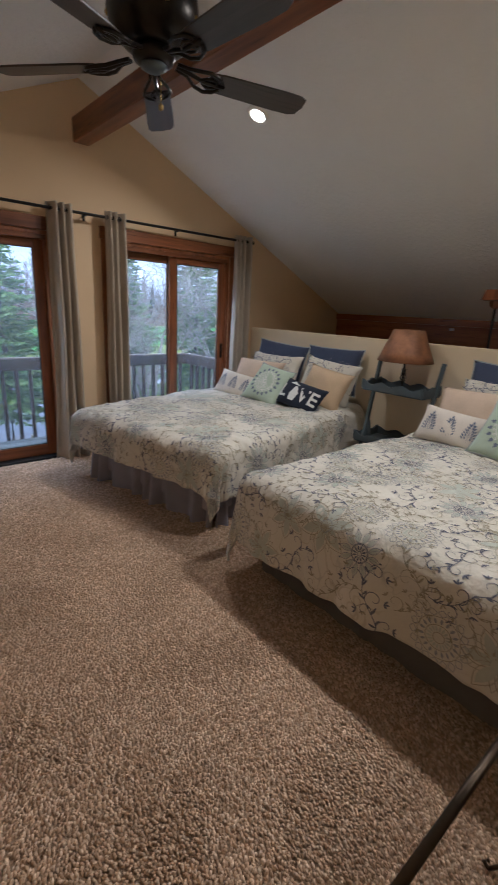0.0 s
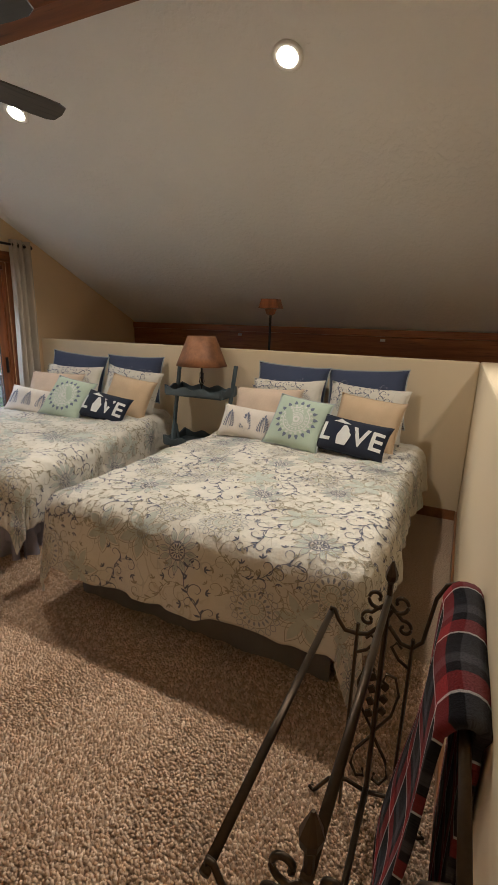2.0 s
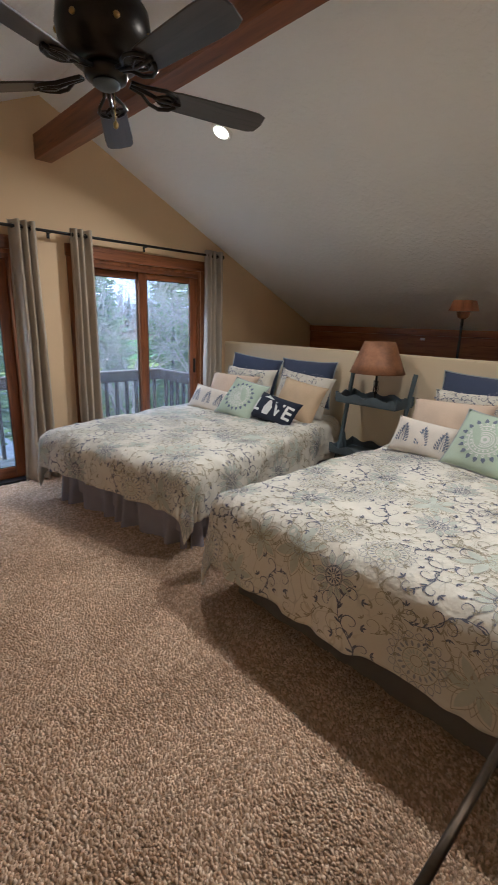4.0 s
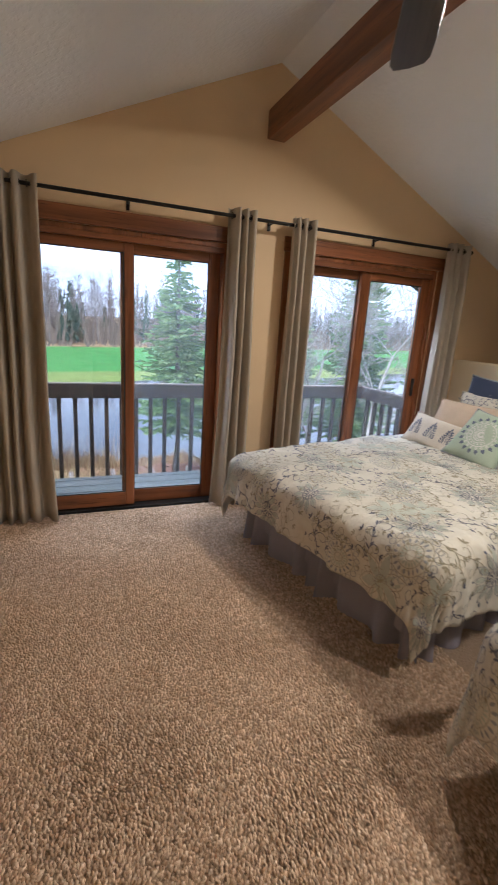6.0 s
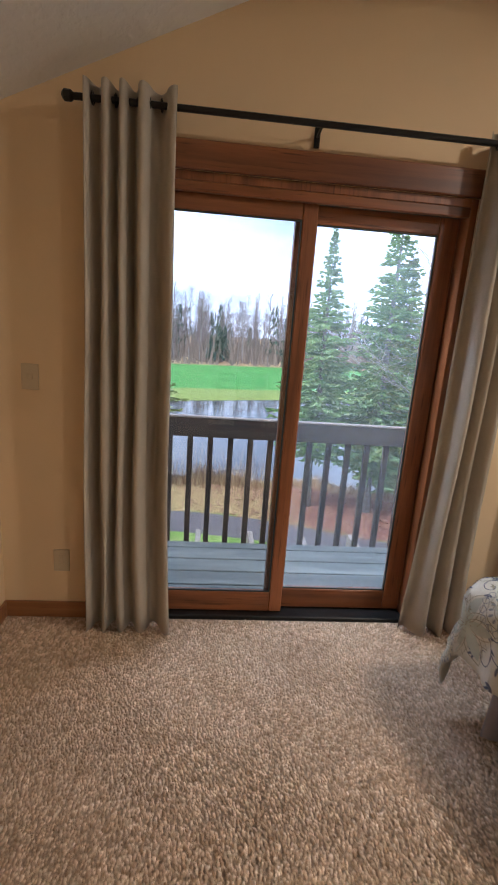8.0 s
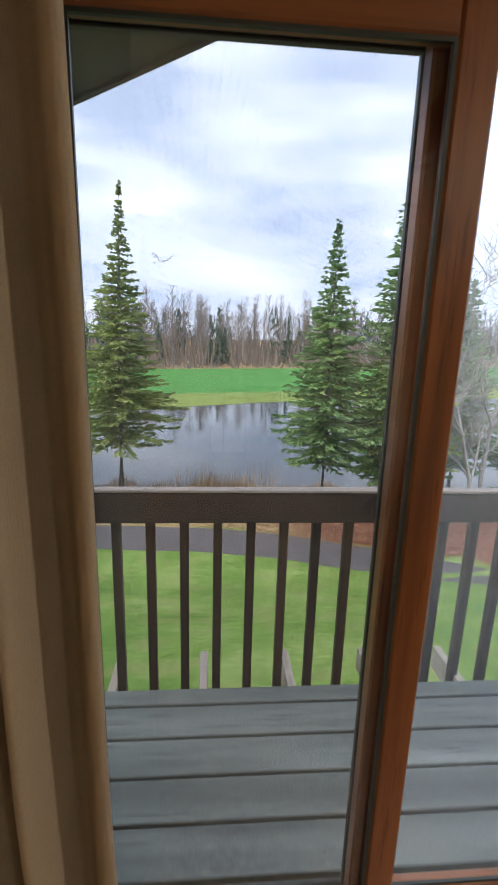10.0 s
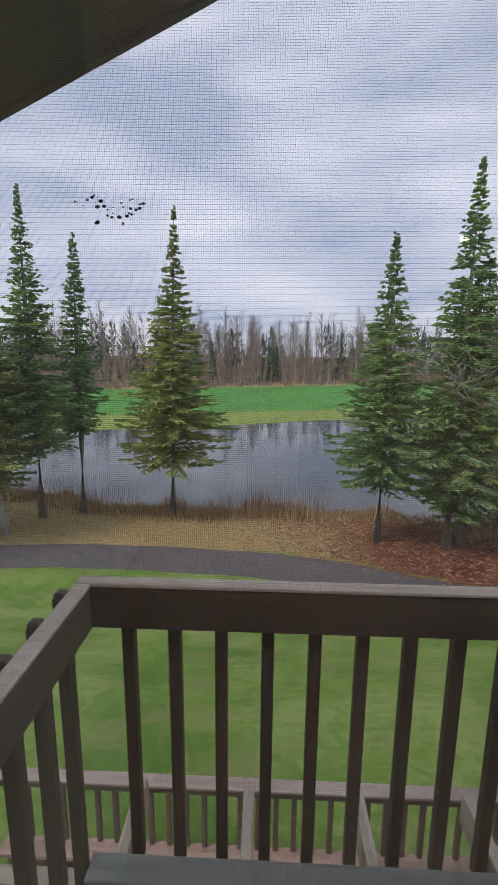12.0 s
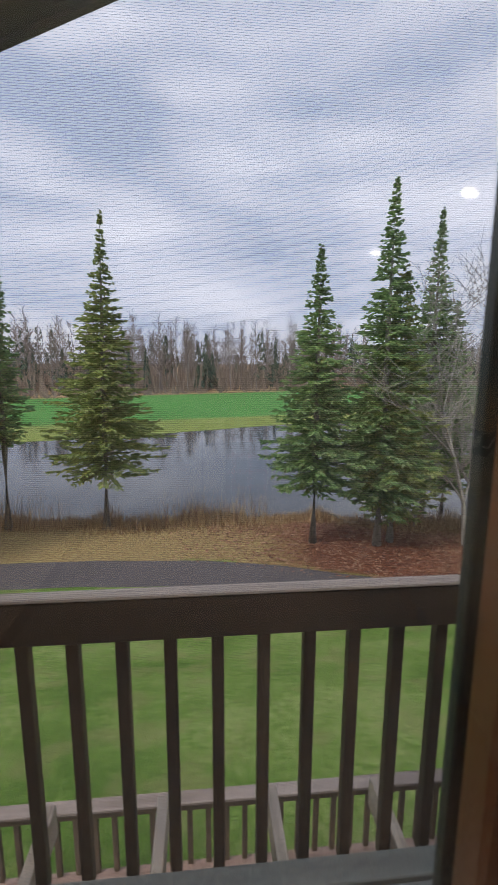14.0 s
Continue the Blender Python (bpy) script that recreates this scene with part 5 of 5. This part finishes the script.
def strip(y_of, half, x0, x1, z_up, name, mat, label, cat):
    xs = np.arange(x0, x1, 0.5)
    V = []
    for i, x in enumerate(xs):
        for s in (-1, -0.5, 0, 0.5, 1):
            y = y_of(x) + s * half * (1 + 0.03 * math.sin(x * 3.3 + s))
            V.append((x, y, land(x, y) + z_up + 0.02 * (1 - s * s)))
    F = [(i * 5 + j, i * 5 + 5 + j, i * 5 + 6 + j, i * 5 + 1 + j) for i in range(len(xs) - 1) for j in range(4)]
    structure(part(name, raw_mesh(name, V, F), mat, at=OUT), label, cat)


MAT["asphalt"] = plain("worn_asphalt", (0.085, 0.075, 0.078), 0.9, vary=0.2, scale=2, fine=120, bump=0.5)
strip(path_mid, 0.58, -22, 12, 0.004, "path", MAT["asphalt"], "worn grey asphalt cart path across the lawn", "path")


def water_mat():
    m = Nodes("pond_water")
    v = m.coord("Object", (1, 2.6, 1))
    a = m.noise(v, 1.4, 3)
    b = m.noise(v, 6, 2)
    m.bump(m.math('ADD', a, m.math('MULTIPLY', b, 0.4)), 0.05, 0.03)
    return m.done((0.035, 0.042, 0.045), 0.06)


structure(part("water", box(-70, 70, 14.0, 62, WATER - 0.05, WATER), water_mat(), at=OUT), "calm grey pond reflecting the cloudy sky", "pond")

# ---- trees ----


def needle_mat(name, dark, mid, light):
    m = Nodes(name)
    geo = m.n("NewGeometry")
    col = m.ramp(geo.outputs["Random Per Island"], [(0.0, dark), (0.55, mid), (1.0, light)])
    big = m.noise(m.coord(), 1.1, 3)
    col = m.mix(1.0, col, m.ramp(big, [(0.3, (0.72, 0.75, 0.75)), (0.7, (1.2, 1.15, 1.05))]), 'MULTIPLY')
    out = m.t.nodes["Material Output"]
    tr = m.n("BsdfTranslucent")
    m.link(m.mix(1.0, col, (1.0, 1.0, 0.8), 'MULTIPLY'), tr.inputs["Color"])
    both = m.n("AddShader")
    m.link(m.bsdf.outputs[0], both.inputs[0])
    m.link(tr.outputs[0], both.inputs[1])
    m.link(both.outputs[0], out.inputs["Surface"])
    return m.done(col, 0.75, spec=0.25)


MAT["needles"] = needle_mat("spruce_needles", (0.08, 0.14, 0.07), (0.155, 0.235, 0.12), (0.235, 0.315, 0.165))
MAT["needles_olive"] = needle_mat("cedar_needles", (0.11, 0.15, 0.055), (0.18, 0.22, 0.095), (0.27, 0.30, 0.14))
MAT["bark"] = plain("grey_brown_bark", (0.26, 0.235, 0.21), 0.9, vary=0.35, scale=8, fine=40, bump=0.7, dist=0.01)
MAT["bark_pale"] = plain("pale_birch_bark", (0.38, 0.36, 0.33), 0.8, vary=0.35, scale=8, fine=40, bump=0.5, dist=0.01)
MAT["twig"] = plain("bare_grey_twigs", (0.42, 0.39, 0.36), 0.9, vary=0.3)


def spruce_crown(h, base, R, power, seed, dens=1.0):
    """Whorls of drooping limbs, each carrying many small needle sprays."""
    rng = np.random.default_rng(seed)
    V, F = [], []
    z = base
    top = h
    while z < top - 0.05:
        q = (z - base) / (top - base)
        r = R * (1 - q) ** power * (0.55 + 0.45 * min(1, q * 6)) + 0.02
        nb = int(max(4, (5 + 3 * (1 - q)) * dens))
        off = rng.uniform(0, 6.28)
        for b in range(nb):
            if rng.random() < 0.10:
                continue
            a = off + 2 * np.pi * b / nb + rng.uniform(-0.3, 0.3)
            L = r * rng.uniform(0.6, 1.15)
            d = np.array([np.cos(a), np.sin(a)])
            side = np.array([-d[1], d[0]])
            n = max(3, int(L / 0.085))
            t = (np.arange(n) + rng.uniform(0, 1, n)) / n
            px = d[0] * L * t
            py = d[1] * L * t
            rise = 0.25 * q
            pz = z + L * (-0.32 * t + (0.18 + rise) * t * t) + rng.uniform(-0.10, 0.10)
            for s in (-1, 1, 0):
                ln = (0.10 + 0.26 * L * (1 - t) * 0.6 + 0.06) * rng.uniform(0.7, 1.2, n)
                ln = np.minimum(ln, 0.38) * min(1.0, 0.3 + 1.3 * r)
                fwd = 0.75 if s else 1.0
                lat = 0.65 * s
                dx = (d[0] * fwd + side[0] * lat)
                dy = (d[1] * fwd + side[1] * lat)
                dz = rng.uniform(-0.45, 0.15, n) if s else rng.uniform(-0.2, 0.35, n)
                wv = 0.020 + 0.014 * rng.random(n)
                for k in range(n):
                    p = np.array([px[k], py[k], pz[k]])
                    e = p + np.array([dx, dy, dz[k]]) * ln[k]
                    m = (p + e) / 2
                    u = np.array([-dy, dx, 0]) * wv[k]
                    w = np.array([0, 0, wv[k] * 0.9])
                    i = len(V)
                    V += [p, m + u, e, m - u + w * 0.5, m + w, m - w]
                    F += [(i, i + 1, i + 2, i + 3), (i, i + 4, i + 2, i + 5)]
        z += (0.062 + 0.075 * (1 - q)) / dens
    return raw_mesh("crown", V, F)


def spruce(x, y, h, base, R, power, seed, mat="needles", lean_x=0.0, dens=1.0, label="", pale=False):
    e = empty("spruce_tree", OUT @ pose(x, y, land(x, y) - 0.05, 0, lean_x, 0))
    part("trunk", tube([(0, 0, 0), (0.02, 0.01, h * 0.3), (-0.01, 0, h * 0.65), (0, 0, h)], 0.028 * h ** 0.7, 8, taper=0.12), MAT["bark_pale"] if pale else MAT["bark"], e, "grey bark trunk", smooth=True)
    part("crown", spruce_crown(h, base, R, power, seed, dens), MAT[mat], e, "green drooping needle sprays")
    tagged(e, label or "tall narrow spruce tree on the pond bank", "tree", "conifers by the pond")


spruce(-5.5, 15.3, 8.1, 2.0, 1.55, 1.45, 1, label="tall spruce with a thin upper crown by the pond")
spruce(-6.6, 14.2, 6.4, 1.3, 2.0, 0.7, 2, "needles_olive", dens=1.25, label="bushy olive-green cedar on the bank")
spruce(-4.72, 16.05, 7.4, 2.4, 0.75, 0.95, 3, lean_x=1.2, label="slender young spruce with a thin crown")
spruce(-2.2, 16.0, 8.05, 1.7, 2.05, 1.55, 4, "needles_olive", lean_x=1.5, label="spruce with a wide skirt and a narrow top")
spruce(2.97, 14.2, 6.75, 1.45, 1.45, 1.15, 5, dens=1.1, label="dense dark green spruce on the leafy bank")
spruce(4.45, 13.95, 8.05, 1.2, 1.45, 1.1, 6, dens=1.0, pale=True, label="tall full spruce with a pale trunk")
spruce(4.85, 14.15, 6.4, 0.8, 1.35, 0.85, 7, "needles_olive", pale=True, label="spruce grown into its taller neighbour")
spruce(7.4, 17.6, 9.5, 1.4, 1.6, 1.15, 8, label="tall dark spruce behind the bare tree")
spruce(7.95, 17.4, 6.9, 1.2, 1.4, 0.9, 9)
spruce(9.3, 15.4, 7.6, 0.9, 1.8, 0.8, 10, dens=1.1)
spruce(11.5, 13.2, 7.4, 0.6, 2.0, 0.75, 11)
spruce(13.5, 11.5, 8.2, 0.5, 2.1, 0.75, 12)
spruce(-9.2, 15.6, 8.0, 1.2, 1.9, 0.8, 13, "needles_olive")


def bare_tree(x, y, h, seed, spread=0.55, mat="twig", levels=5):
    rng = random.Random(seed)
    V, F = [], []

    def seg(p, q, r0, r1):
        d = (q - p).normalized()
        s = d.cross(Vector((0.3, 0.8, 0.52))).normalized()
        o = s.cross(d)
        i = len(V)
        for c, r in ((p, r0), (q, r1)):
            for k in range(3):
                a = 2.094 * k
                V.append(c + s * (r * math.cos(a)) + o * (r * math.sin(a)))
        F.extend([(i + k, i + (k + 1) % 3, i + 3 + (k + 1) % 3, i + 3 + k) for k in range(3)])

    def grow(p, d, ln, r, lv):
        n = 3
        for k in range(n):
            d = (d + Vector((rng.uniform(-1, 1), rng.uniform(-1, 1), rng.uniform(-0.5, 0.8))) * 0.16).normalized()
            q = p + d * ln / n
            seg(p, q, r, r * 0.82)
            r *= 0.82
            p = q
            if lv > 0:
                for _ in range(1 + (lv > 1)):
                    side = (d + Vector((rng.uniform(-1, 1), rng.uniform(-1, 1), rng.uniform(-0.3, 0.7))) * spread * 1.7).normalized()
                    grow(p, side, ln * rng.uniform(0.45, 0.68), max(r * 0.55, 0.0075), lv - 1)
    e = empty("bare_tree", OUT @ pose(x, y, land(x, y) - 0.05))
    grow(Vector((0, 0, 0)), Vector((0, 0, 1)), h * 0.55, 0.012 * h, levels)
    part("trunk_and_limbs", raw_mesh("limbs", [tuple(v) for v in V], F), MAT[mat], e)
    tagged(e, "leafless grey deciduous tree with fine twigs", "tree", "bare trees by the pond")


bare_tree(6.5, 13.7, 6.0, 3, 0.85, levels=4)
bare_tree(7.1, 14.3, 6.4, 17, 0.85, levels=4)
bare_tree(8.3, 13.0, 6.8, 5, 0.8, levels=4)
bare_tree(10.2, 12.0, 6.5, 7, 0.8, levels=4)
bare_tree(6.2, 15.6, 4.5, 9, 0.8, levels=4)


def leaning_trunk():
    e = part("fallen_trunk", tube([(-5.75, 14.1, GROUND - 0.1), (-5.95, 14.2, GROUND + 0.7), (-6.2, 14.25, GROUND + 1.7), (-6.5, 14.3, GROUND + 3.0)], 0.11, 10, taper=0.7), MAT["bark_pale"], smooth=True, at=OUT)
    tagged(e, "pale leaning tree trunk at the edge of the bank", "tree trunk")
    e = part("log", tube([(2.6, 15.75, -2.98), (4.2, 15.95, -2.93), (6.0, 16.15, -2.95)], 0.09, 8), MAT["bark"], smooth=True, at=OUT)
    tagged(e, "dark fallen log lying along the waterline", "log")
    e = part("branch", tube([(4.5, 16.0, -2.9), (4.1, 16.1, -2.72), (3.8, 16.1, -2.60)], 0.03, 6, taper=0.4), MAT["bark"], at=OUT)
    tagged(e, "broken branch sticking up over the water", "branch")


leaning_trunk()


def bank_grass():
    """Dry stems and brush along the near shore."""
    rng = np.random.default_rng(8)
    n = 26000
    x = rng.uniform(-16, 9, n)
    sh = np.array([near_shore(v) for v in x])
    y = sh - np.abs(rng.normal(0.15, 0.75, n))
    clump = np.sin(x * 2.1) + np.sin(x * 5.3 + 1) + np.sin(x * 0.8 + 2)
    h = rng.uniform(0.12, 0.45, n) * (1 + 0.3 * clump.clip(-1, 3)) * np.exp(-((sh - y) / 1.1) ** 2)
    h = h.clip(0.05, 1.0)
    brush = (rng.random(n) < 0.10) & (((x > -0.8) & (x < 2.2)) | (x < -3.5))
    h = np.where(brush, rng.uniform(0.5, 1.25, n), h)
    z = np.array([land(a, b) for a, b in zip(x, y)])
    a = rng.uniform(0, 6.28, n)
    lean_g = rng.uniform(0.05, 0.4, n) * h
    la = rng.uniform(0, 6.28, n)
    w = np.where(brush, 0.006, 0.011)
    b0 = np.stack([x - w * np.cos(a), y - w * np.sin(a), z], 1)
    b1 = np.stack([x + w * np.cos(a), y + w * np.sin(a), z], 1)
    t1 = np.stack([x + lean_g * np.cos(la), y + lean_g * np.sin(la), z + h], 1)
    V = np.stack([b0, b1, t1], 1).reshape(-1, 3)
    F = np.arange(3 * n).reshape(-1, 3)
    m = Nodes("dry_bank_grass")
    geo = m.n("NewGeometry")
    col = m.ramp(geo.outputs["Random Per Island"], [(0.0, (0.17, 0.085, 0.06)), (0.35, (0.33, 0.21, 0.12)), (0.7, (0.50, 0.36, 0.20)), (1.0, (0.62, 0.50, 0.30))])
    ob = part("bank_grass", raw_mesh("bank_grass", V, F), m.done(col, 0.9, spec=0.1), at=OUT)
    tagged(ob, "dry tan grass and brush along the pond", "grass", kind="stuff")


bank_grass()


def leaf_litter():
    rng = np.random.default_rng(12)
    n = 9000
    x = 10 - 11 * rng.random(n) ** 0.62 * rng.uniform(0.55, 1.0, n)
    y = rng.uniform(12.0, 16.2, n)
    keep = (y > np.array([path_mid(v) for v in x]) + 0.55 + rng.uniform(-0.3, 0.5, n))
    x, y = x[keep], y[keep]
    n = len(x)
    z = np.array([land(a, b) for a, b in zip(x, y)]) + 0.02
    s = rng.uniform(0.02, 0.05, n)
    a = rng.uniform(0, 6.28, n)
    c, d = np.cos(a) * s, np.sin(a) * s
    t = rng.uniform(-0.02, 0.04, n)
    V = np.stack([np.stack([x - c, y - d, z], 1), np.stack([x + d * 0.6, y - c * 0.6, z + t], 1), np.stack([x + c, y + d, z + 0.01], 1), np.stack([x - d * 0.6, y + c * 0.6, z + t * 0.5], 1)], 1).reshape(-1, 3)
    F = np.arange(4 * n).reshape(-1, 4)
    m = Nodes("fallen_leaves")
    geo = m.n("NewGeometry")
    col = m.ramp(geo.outputs["Random Per Island"], [(0.0, (0.10, 0.035, 0.025)), (0.5, (0.24, 0.095, 0.055)), (1.0, (0.44, 0.27, 0.17))])
    tagged(part("leaf_litter", raw_mesh("leaf_litter", V, F), m.done(col, 0.85), at=OUT), "reddish brown fallen leaves under the spruces", "leaves", kind="stuff")


leaf_litter()


def far_woods():
    """The mixed autumn wood beyond the field: pale stems, bare crowns and dark conifers."""
    rng = np.random.default_rng(21)
    sets = {"stems": ([], []), "twigs": ([], []), "firs": ([], []), "brush": ([], [])}

    def quad(key, a, b, c, d):
        V, F = sets[key]
        i = len(V)
        V.extend((a, b, c, d))
        F.append((i, i + 1, i + 2, i + 3))
    for k in range(900):
        x = rng.uniform(-75, 130)
        depth = rng.random() ** 1.5 * 55
        y = field_end(x) + 5 + depth
        z = GROUND
        kind = rng.random()
        if kind < 0.42:
            h = rng.uniform(4, 9.5) * (1 + depth / 220)
            r0 = h * rng.uniform(0.14, 0.2)
            for j in range(46):
                q = rng.random() ** 0.8
                rr = r0 * (1 - q) * rng.uniform(0.4, 1.1) + 0.1
                a = rng.uniform(0, 6.28)
                c = (x + rr * math.cos(a), y + rr * math.sin(a) * 0.6, z + h * (0.08 + 0.9 * q))
                w = 0.3 + 0.5 * (1 - q)
                quad("firs", (x, y, c[2] + 0.35), (c[0] - w * 0.3, c[1], c[2] + 0.1), (c[0], c[1] - 0.1, c[2] - 0.35), (c[0] + w * 0.3, c[1], c[2] + 0.1))
        else:
            h = rng.uniform(7, 11.5) * (1 + depth / 250)
            t = rng.uniform(0.05, 0.11)
            lx = rng.uniform(-0.6, 0.6)
            quad("stems", (x - t, y, z), (x + t, y, z), (x + lx + t * 0.3, y, z + h), (x + lx - t * 0.3, y, z + h))
            quad("stems", (x, y - t, z), (x, y + t, z), (x + lx, y + t * 0.3, z + h), (x + lx, y - t * 0.3, z + h))
            for j in range(60):
                q = rng.uniform(0.25, 1)
                a = rng.uniform(0, 6.28)
                ln = rng.uniform(0.6, 2.0) * (1.15 - q)+0.35
                bx, bz = x + lx * q, z + h * q
                ex, ey, ez = bx + ln * math.cos(a), y + ln * math.sin(a), bz + ln * rng.uniform(0.5, 1.5)
                w = 0.025
                quad("twigs", (bx - w, y, bz), (bx + w, y, bz), (ex + w * 0.5, ey, ez), (ex - w * 0.5, ey, ez))
                mx, my, mz = (bx + ex) / 2, (y + ey) / 2, (bz + ez) / 2
                a2 = a + rng.uniform(-1.2, 1.2)
                quad("twigs", (mx - w, my, mz), (mx + w, my, mz), (mx + ln * 0.6 * math.cos(a2) + w * 0.4, my, mz + ln * 0.7), (mx + ln * 0.6 * math.cos(a2) - w * 0.4, my, mz + ln * 0.7))
    for k in range(9000):
        x = rng.uniform(-75, 130)
        y = field_end(x) + rng.uniform(-1.5, 50)
        h = rng.uniform(0.5, 1.3) if y < field_end(x) + 3 else rng.uniform(1.5, 4.5)
        w = rng.uniform(0.05, 0.25)
        lx = rng.uniform(-0.8, 0.8)
        quad("brush", (x - w, y, GROUND), (x + w, y, GROUND), (x + lx + 0.03, y, GROUND + h), (x + lx - 0.03, y, GROUND + h))

    def tint(name, lo, hi):
        m = Nodes(name)
        geo = m.n("NewGeometry")
        return m.done(m.ramp(geo.outputs["Random Per Island"], [(0.0, lo), (1.0, hi)]), 0.95, spec=0.05)
    mats = {"stems": tint("pale_far_stems", (0.22, 0.20, 0.19), (0.50, 0.48, 0.46)), "twigs": tint("bare_far_crowns", (0.20, 0.165, 0.155), (0.36, 0.30, 0.28)),
            "firs": tint("far_firs", (0.045, 0.075, 0.06), (0.09, 0.125, 0.09)), "brush": tint("far_brush", (0.17, 0.14, 0.12), (0.36, 0.29, 0.23))}
    labels = {"stems": "pale birch stems in the far wood", "twigs": "bare grey-brown crowns of the far wood", "firs": "dark far conifers", "brush": "brown brush and reeds at the wood's edge"}
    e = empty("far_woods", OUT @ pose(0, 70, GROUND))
    for key, (V, F) in sets.items():
        arr = np.array(V) - np.array([0, 70, GROUND])
        ob = part(key, raw_mesh(key, arr, F), mats[key], e, labels[key])
        ob["kind"] = "stuff"
    tagged(e, "mixed bare and evergreen wood beyond the green field", "woods", kind="stuff")


far_woods()

# ---- carpet pile ----


def carpet_mat(name="beige_cut_pile"):
    m = Nodes(name)
    geo = m.n("NewGeometry")
    v = m.coord()
    big = m.noise(v, 1.6, 3)
    mid = m.noise(v, 34, 4, 0.65)
    tuft = m.ramp(geo.outputs["Random Per Island"], [(0.0, (0.48, 0.325, 0.21)), (0.3, (0.59, 0.415, 0.28)), (0.65, (0.67, 0.49, 0.345)), (1.0, (0.76, 0.59, 0.435))])
    col = m.mix(1.0, tuft, m.ramp(mid, [(0.36, (0.76, 0.75, 0.73)), (0.62, (1.15, 1.17, 1.18))]), 'MULTIPLY')
    col = m.mix(1.0, col, m.ramp(big, [(0.3, (0.9, 0.9, 0.9)), (0.7, (1.06, 1.06, 1.06))]), 'MULTIPLY')
    return m.done(col, 0.95, spec=0.1)


def carpet_back():
    m = Nodes("carpet_backing")
    v = m.coord()
    a = m.noise(v, 90, 3)
    col = m.ramp(a, [(0.3, (0.30, 0.215, 0.145)), (0.7, (0.46, 0.34, 0.24))])
    m.bump(a, 1.0, 0.01)
    return m.done(col, 0.95, spec=0.1)


carpet_base.data.materials.append(carpet_back())


def tufts():
    """Short leaning yarn tufts over the walked part of the floor."""
    rng = np.random.default_rng(4)
    x0, x1, y0, y1 = X_L + 0.02, 2.0, -0.35, WALL_Y - 0.03
    d = 0.0105
    gx, gy = np.meshgrid(np.arange(x0, x1, d), np.arange(y0, y1, d), indexing="ij")
    p = np.stack([gx.ravel(), gy.ravel()], 1)
    p += rng.uniform(-0.005, 0.005, p.shape)
    n = len(p)
    sweep = np.sin(p[:, 0] * 7 + np.sin(p[:, 1] * 5) * 2) + np.sin(p[:, 1] * 9 + p[:, 0] * 3)
    ang = rng.uniform(0, 2 * np.pi, n)
    lean_a = rng.uniform(0, 2 * np.pi, n) * 0.5 + sweep
    lx, ly = np.cos(lean_a) * 0.0065, np.sin(lean_a) * 0.0065
    h = rng.uniform(0.006, 0.0105, n)
    r = rng.uniform(0.0042, 0.0066, n)
    base = np.zeros((n, 4, 3))
    topv = np.zeros((n, 4, 3))
    for k in range(4):
        a = ang + k * np.pi / 2
        base[:, k] = np.stack([p[:, 0] + r * 0.8 * np.cos(a), p[:, 1] + r * 0.8 * np.sin(a), np.full(n, -0.001)], 1)
        topv[:, k] = np.stack([p[:, 0] + lx + r * np.cos(a), p[:, 1] + ly + r * np.sin(a), h + 0.002 * np.cos(a * 2)], 1)
    V = np.concatenate([base, topv], 1).reshape(-1, 3)
    o = (np.arange(n) * 8)[:, None]
    quads = np.array([(0, 1, 5, 4), (1, 2, 6, 5), (2, 3, 7, 6), (3, 0, 4, 7), (4, 5, 6, 7)])
    F = (o[:, :, None] + quads[None]).reshape(-1, 4)
    return raw_mesh("carpet_pile", V, F)


pile = part("carpet_pile", tufts(), carpet_mat(), carpet_base, "beige and brown yarn tufts")
pile["kind"] = "stuff"
